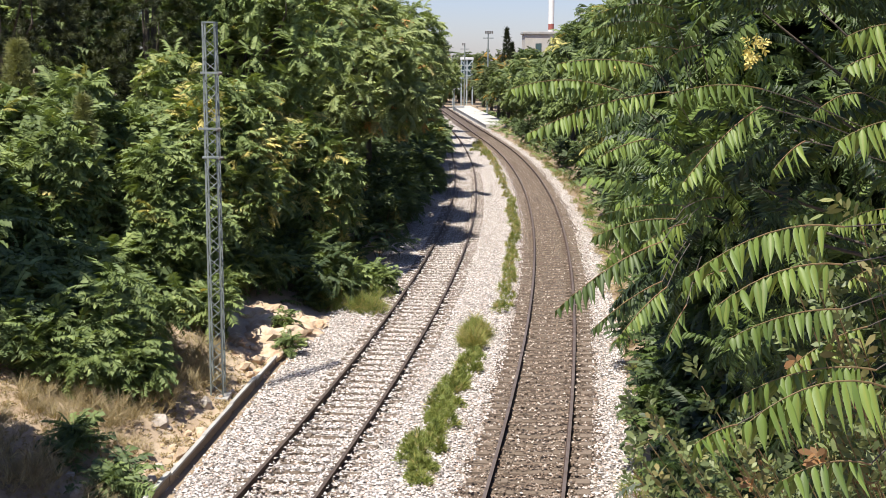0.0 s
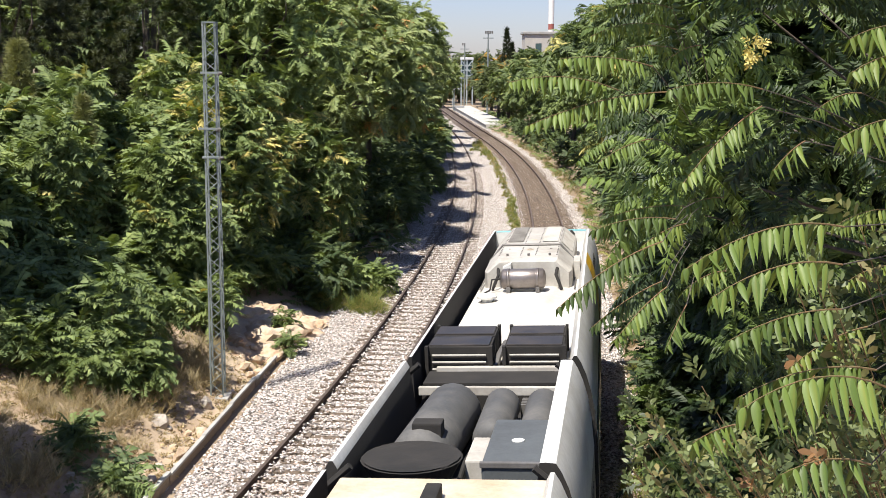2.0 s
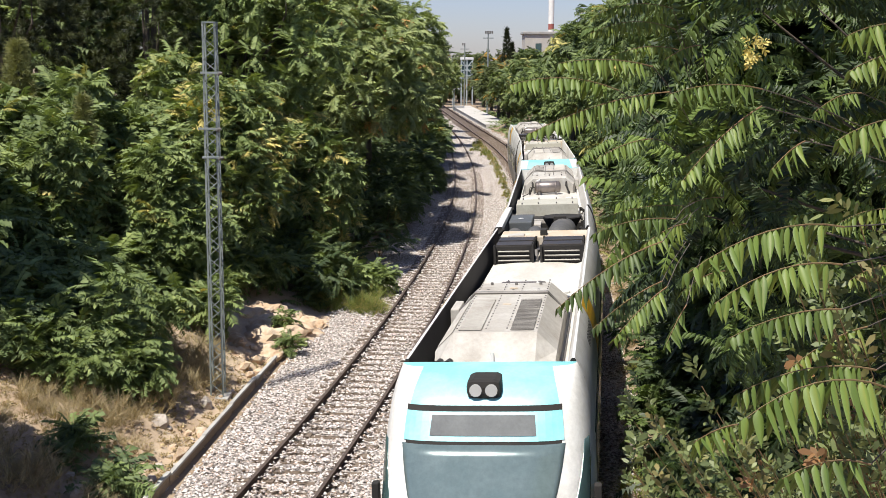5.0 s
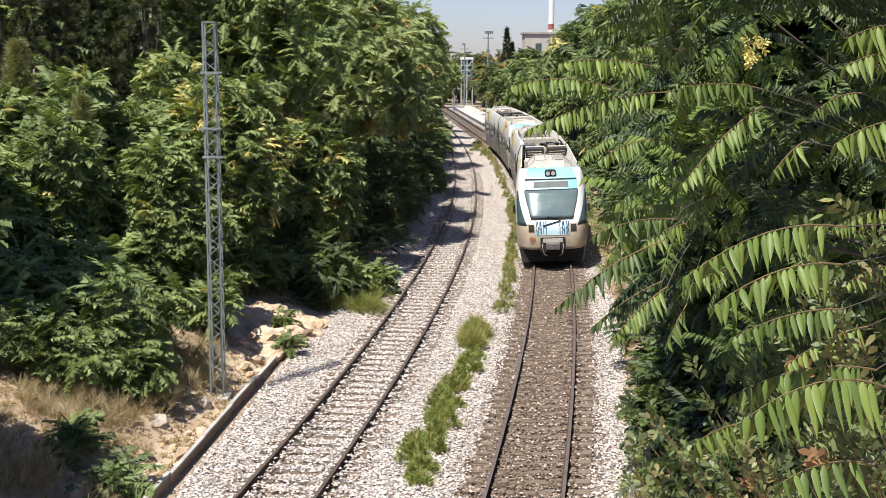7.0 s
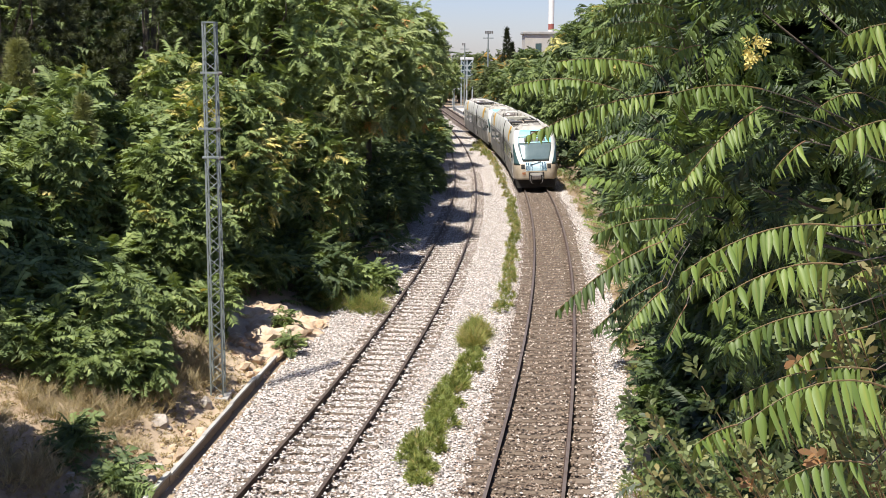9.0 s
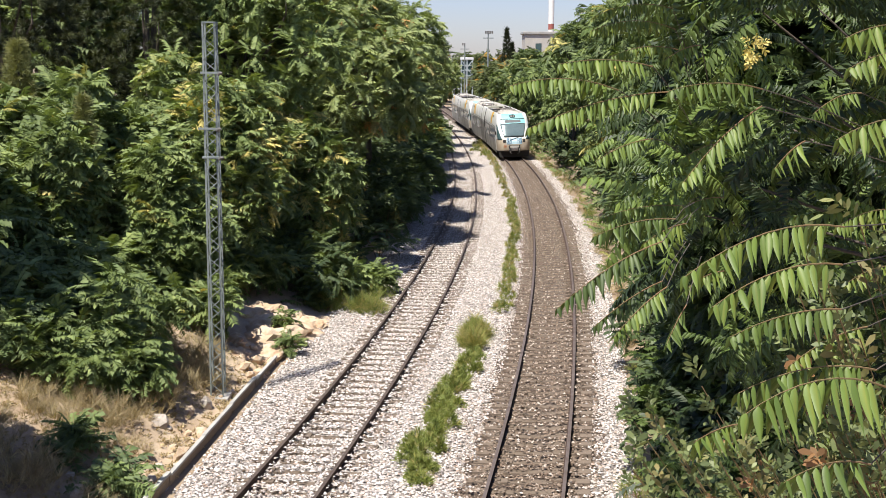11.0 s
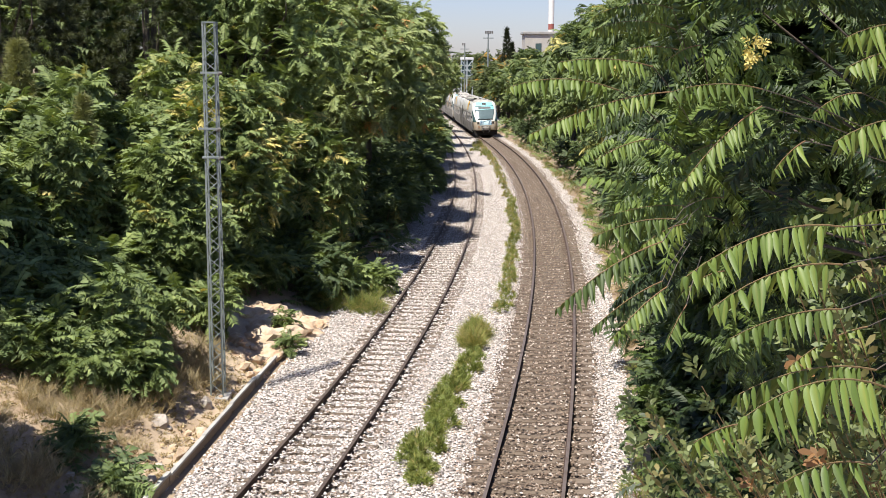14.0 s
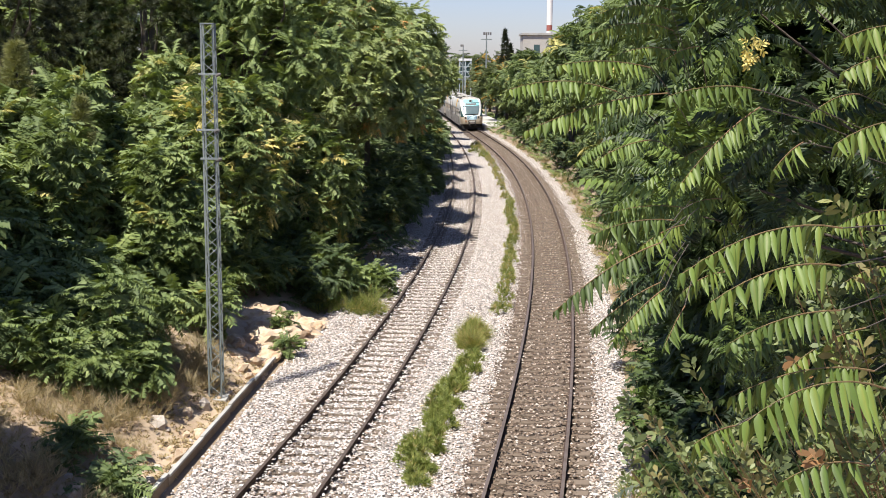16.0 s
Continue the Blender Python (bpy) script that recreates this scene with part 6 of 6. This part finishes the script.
        c = min((Vector(r[0]) for r in rel), key=lambda h: (h - b).length)
        near = b.lerp(c, 0.30)
        part("twig", tube([near, near.lerp(b, 0.6) + Vector((0, 0, 0.02)), b], [0.003, 0.0028, 0.0026], 5), M_BARK, t)

    spray((1.048, 6.03, 8.202), (0.553, 5.81, 8.215), 19, 0.115, 0.05, 0.62)
    spray((0.881, 6.03, 8.082), (0.322, 5.81, 8.100), 23, 0.115, 0.08, 0.56)
    spray((1.138, 6.03, 8.076), (0.413, 5.81, 7.879), 30, 0.115, 0.05, 0.60)
    spray((1.429, 5.36, 8.104), (0.963, 5.14, 8.087), 18, 0.115, 0.06, 0.36)
    spray((1.428, 5.36, 8.029), (1.041, 5.14, 7.699), 20, 0.115, 0.06, 0.62)
    spray((1.668, 5.48, 7.866), (1.465, 5.26, 7.748), 8, 0.115, 0.05, 0.58)
    spray((1.583, 8.39, 8.603), (1.046, 8.17, 8.555), 24, 0.100, 0.08, 0.68)
    spray((1.546, 8.07, 8.450), (0.952, 7.85, 8.418), 27, 0.100, 0.10, 0.68)
    spray((1.511, 7.77, 8.312), (1.027, 7.55, 8.250), 22, 0.100, 0.08, 0.68)
    spray((1.831, 4.52, 8.340), (1.436, 4.30, 8.309), 12, 0.125, 0.08, 0.68)
    spray((1.815, 4.47, 8.245), (1.429, 4.25, 8.201), 14, 0.115, 0.08, 0.68)
    spray((1.720, 4.10, 8.002), (1.278, 3.88, 7.961), 14, 0.125, 0.10, 0.66)
    spray((2.156, 6.17, 8.073), (1.845, 5.95, 7.978), 12, 0.100, 0.08, 0.52)
    spray((1.400, 4.10, 7.652), (0.804, 3.88, 7.516), 22, 0.125, 0.10, 0.60)
    spray((1.316, 3.85, 7.560), (0.845, 3.63, 7.466), 16, 0.125, 0.09, 0.64)
    spray((1.501, 4.37, 7.303), (1.031, 4.15, 7.234), 16, 0.125, 0.06, 0.42)
    spray((1.767, 4.82, 7.138), (1.381, 4.60, 7.019), 15, 0.115, 0.06, 0.74)
    spray((1.494, 3.97, 7.173), (0.952, 3.75, 7.138), 18, 0.125, 0.08, 0.56)
    spray((1.381, 3.57, 7.221), (0.882, 3.35, 7.178), 14, 0.160, 0.12, 0.60)
    spray((2.259, 5.74, 6.474), (1.798, 5.52, 6.413), 16, 0.115, 0.10, 0.68)
    spray((1.333, 3.54, 6.982), (0.998, 3.32, 7.004), 9, 0.125, 0.08, 0.46)
    spray((1.190, 6.03, 7.429), (0.749, 5.81, 7.376), 18, 0.115, 0.06, 0.30)
    spray((1.387, 6.70, 7.318), (1.112, 6.48, 7.226), 11, 0.115, 0.06, 0.66)
    # next two sprays: deep tint puts their shade into the leaf colour
    spray((1.025, 5.48, 7.393), (0.516, 5.26, 7.112), 23, 0.115, 0.06, 0.22)
    spray((1.161, 6.17, 7.080), (0.774, 5.95, 6.870), 20, 0.100, 0.05, 0.10)
    spray((1.104, 5.74, 7.129), (0.822, 5.52, 6.916), 15, 0.115, 0.05, 0.60)
    spray((1.294, 6.17, 6.953), (1.154, 5.95, 6.789), 11, 0.100, 0.04, 0.45)
    spray((1.625, 6.70, 7.045), (1.325, 6.48, 6.954), 12, 0.115, 0.08, 0.66)
    spray((1.128, 4.37, 6.852), (0.920, 4.15, 6.848), 8, 0.125, 0.04, 0.60)
    spray((1.733, 8.39, 7.218), (1.082, 8.17, 7.161), 30, 0.100, 0.06, 0.45)
    spray((1.230, 6.99, 7.782), (0.872, 6.77, 7.667), 16, 0.100, 0.06, 0.56)
    spray((2.390, 6.03, 7.466), (1.939, 5.81, 7.423), 16, 0.115, 0.10, 0.72)
    spray((2.409, 6.03, 7.178), (2.016, 5.81, 7.145), 14, 0.115, 0.10, 0.72)
    spray((1.728, 7.49, 7.722), (1.456, 7.27, 7.631), 12, 0.100, 0.06, 0.52)
    spray((1.491, 6.99, 8.327), (1.240, 6.77, 8.228), 11, 0.100, 0.06, 0.48)
    spray((1.778, 7.49, 7.382), (1.450, 7.27, 7.327), 14, 0.100, 0.06, 0.48)
    return t


def near_shrub():
    """Evergreen shrub with small oval leaves, rooted on the bank top beside the bridge."""
    foot = Vector((4.2, 6.4, ground_z(4.2, 6.4)))
    t = thing("laurel_shrub", Matrix.Translation(foot), "evergreen shrub with small oval glossy leaves and reddish shoots", "bush")
    tips = []
    r = random.Random(3)
    for i in range(44):
        y = r.uniform(4.6, 6.8)
        x = 0.155 * y + 0.35 * r.random() * y * 0.62 + 0.05
        low = 8.2 - y * (0.36 - 0.06 * r.random())
        top = 8.2 - y * (0.262 + 0.06 * r.random())
        tips.append((x, y, r.uniform(low - 0.3, top)))
    for i in range(14):
        y = r.uniform(4.3, 5.6)
        tips.append((y * r.uniform(0.30, 0.37), y, 8.2 - y * r.uniform(0.13, 0.34)))
    bm = bmesh.new()
    P, D, S, T = [], [], [], []
    for x, y, z in tips:
        e = Vector((x, y, z)) - foot
        m = Vector((e.x * 0.55 + 0.1, e.y * 0.5, e.z * 0.55))
        tube([(0, 0, -0.2), m, e], [0.014, 0.008, 0.0025], 5, bm)
        for k in range(7):
            p = m.lerp(e, 0.62 + 0.38 * (k / 6))
            P.append(tuple(p))
            D.append(((e - m).normalized() + Vector((r.gauss(0, 0.6), r.gauss(0, 0.6), 0.5 + r.gauss(0, 0.3)))))
            S.append(0.68 + 0.40 * r.random())
            T.append(0.95 if r.random() < 0.04 else min(0.8, max(0, r.gauss(0.5, 0.2))))
    part("stem", bm, M_TWIG, t)
    foliage("foliage", LAUREL, P, [tuple(d) for d in D], S, T, M_LAUREL, t, 0.6)


# ---- build ----
make_ground()
left_track = make_track("idle_track", xl, "idle railway track with dark rusty rails on pale ballast", M_RAILDULL, -40, 200)
right_track = make_track("used_track", xr, "used railway track with worn rails on rust-brown ballast", M_RAILTOP, -140, 300, CANT)
make_mast(-5.69, 29.2)
make_kerb()
make_rocks()
build_train()
left_bank()
between_tracks()
right_bank()
station()
near_tree()

def pine_belt():
    """Dark pines that close the view between the trees of the bank."""
    for x, y, r, top in ((-22.5, 78, 4.5, 13.5), (-18.0, 53, 3.4, 13.5), (-18.5, 60, 4.4, 12.5), (-23.5, 58, 4.6, 13.0), (-14.8, 63, 3.6, 12.0)):
        b = random_blobs((x, y, (top + 2) / 2), (r, r, (top - 2) / 2), 8, 0.65, 0.45)
        tree("pine_tree", gz(x, y), b, "dark shaded pine behind the bank", M_PINE, NEEDLES, 420, 6, 1.2, (0.3, 0.25), 0.0, 0.22, "pines behind the bank")


near_shrub()
pine_belt()
make_ballast()
ground_cover()


def make_sleepers():
    """Concrete sleepers, half buried: the near ones are pieces of their own, the rest one mesh a track."""
    bm = bmesh.new()
    for s in (-1, 1):
        box(min(s * 0.42, s * 1.25), max(s * 0.42, s * 1.25), -0.13, 0.13, -0.33, -0.165, 0, bm)
    box(-0.43, 0.43, -0.10, 0.10, -0.35, -0.195, 0, bm)
    for x in (-0.90, -0.61, 0.61, 0.90):
        box(x - 0.04, x + 0.04, -0.06, 0.06, -0.17, -0.135, 0, bm)
    me = bpy.data.meshes.new("sleeper")
    bm.to_mesh(me)
    bm.free()
    me.materials.append(M_SLEEPER)
    for t, fx in ((left_track, xl), (right_track, xr)):
        rest = bmesh.new()
        for i in range(230):
            y = 14.1 + 0.6 * i
            rz = -math.atan((fx(y + 0.2) - fx(y - 0.2)) / 0.4)
            m = Matrix.Translation((fx(y), y, 0.0)) @ Matrix.Rotation(rz, 4, "Z")
            if fx is xr:
                m = m @ Matrix.Translation((-0.7535, 0, 0)) @ pose(0, 0, 0, 0, -math.degrees(CANT), 0) @ Matrix.Translation((0.7535, 0, 0))
            if fx is xl:
                m = Matrix.Translation((0, 0, -0.015)) @ m
            if i < 150:
                ob = new("sleeper", me)
                ob.parent = t
                ob.matrix_basis = m
            else:
                c = box(-1.25, 1.25, -0.12, 0.12, -0.3, -0.172 if fx is xr else -0.212)
                c.transform(m)
                tmp = bpy.data.meshes.new("tmp")
                c.to_mesh(tmp)
                c.free()
                rest.from_mesh(tmp)
                bpy.data.meshes.remove(tmp)
        tagged(part("far_sleepers", rest, M_SLEEPER, t), kind="stuff")


make_sleepers()


def make_insect():
    """A dark bumblebee that crosses before the bridge."""
    t = thing("bumblebee", Matrix.Translation((-2.0, 2.0, 6.6)), "small dark bumblebee in flight over the tracks", "insect")
    bm = tube([(0, 0.009, 0), (0, 0.007, 0), (0, 0.003, 0), (0, -0.004, -0.001), (0, -0.009, -0.002), (0, -0.011, -0.003)], [0.001, 0.003, 0.0042, 0.0048, 0.003, 0.0006], 10)
    part("body", bm, M_BLACK, t, "furry black body", True)
    for sx in (-1, 1):
        bm = bmesh.new()
        v = [bm.verts.new(p) for p in ((0.003 * sx, 0.004, 0.003), (0.009 * sx, 0.006, 0.008), (0.013 * sx, 0.002, 0.010), (0.010 * sx, -0.003, 0.008), (0.004 * sx, 0.0, 0.004))]
        bm.faces.new(v)
        bmesh.ops.solidify(bm, geom=bm.faces[:], thickness=0.0003)
        part("wing", bm, M_SLATE, t, "grey wing")
    return t


insect = make_insect()


def motions():
    walk(insect, [(0.0, pose(-2.4, 1.9, 6.9, 0, 0, -75)), (6.0, pose(-1.9, 1.9, 6.9, 0, 0, -75)), (6.3, pose(-0.406, 1.950, 7.609, 0, 0, -75)), (6.4, pose(-0.240, 2.000, 7.663, 0, 0, -75)), (6.5, pose(-0.060, 2.050, 7.713, 0, 0, -80)), (6.6, pose(0.113, 2.100, 7.692, 0, 0, -95)), (6.7, pose(0.298, 2.150, 7.641, 0, 0, -95)), (6.9, pose(0.729, 2.300, 7.622, 0, 0, -85)), (7.2, pose(1.9, 2.5, 7.6, 0, 0, -80)), (16.0, pose(4.5, 3.0, 7.9, 0, 0, -80))])
    for ob, offset, facing, a, b in TRAIN:
        walk(ob, train_rows(offset, facing, a, b))
    for i, (ob, foot) in enumerate(SWAYING):
        base = ob.matrix_basis.translation.copy()
        r = random.Random(i)
        p1, p2, w1, w2, g = r.random() * 6, r.random() * 6, r.uniform(1.6, 2.6), r.uniform(3.2, 4.4), r.uniform(0.6, 1.3)
        rows = []
        for k in range(41):
            t = 0.4 * k
            gust = g * (0.7 + 1.1 * math.exp(-((t - 1.7) / 0.9) ** 2))
            rows.append((t, pose(base.x, base.y, base.z, gust * (1.6 * math.sin(w1 * t + p1) + 0.5 * math.sin(w2 * t + p2)), gust * 1.4 * math.sin(w1 * 0.8 * t + p2), gust * 1.5 * math.sin(w2 * 0.6 * t + p1))))
        walk(ob, rows)


motions()
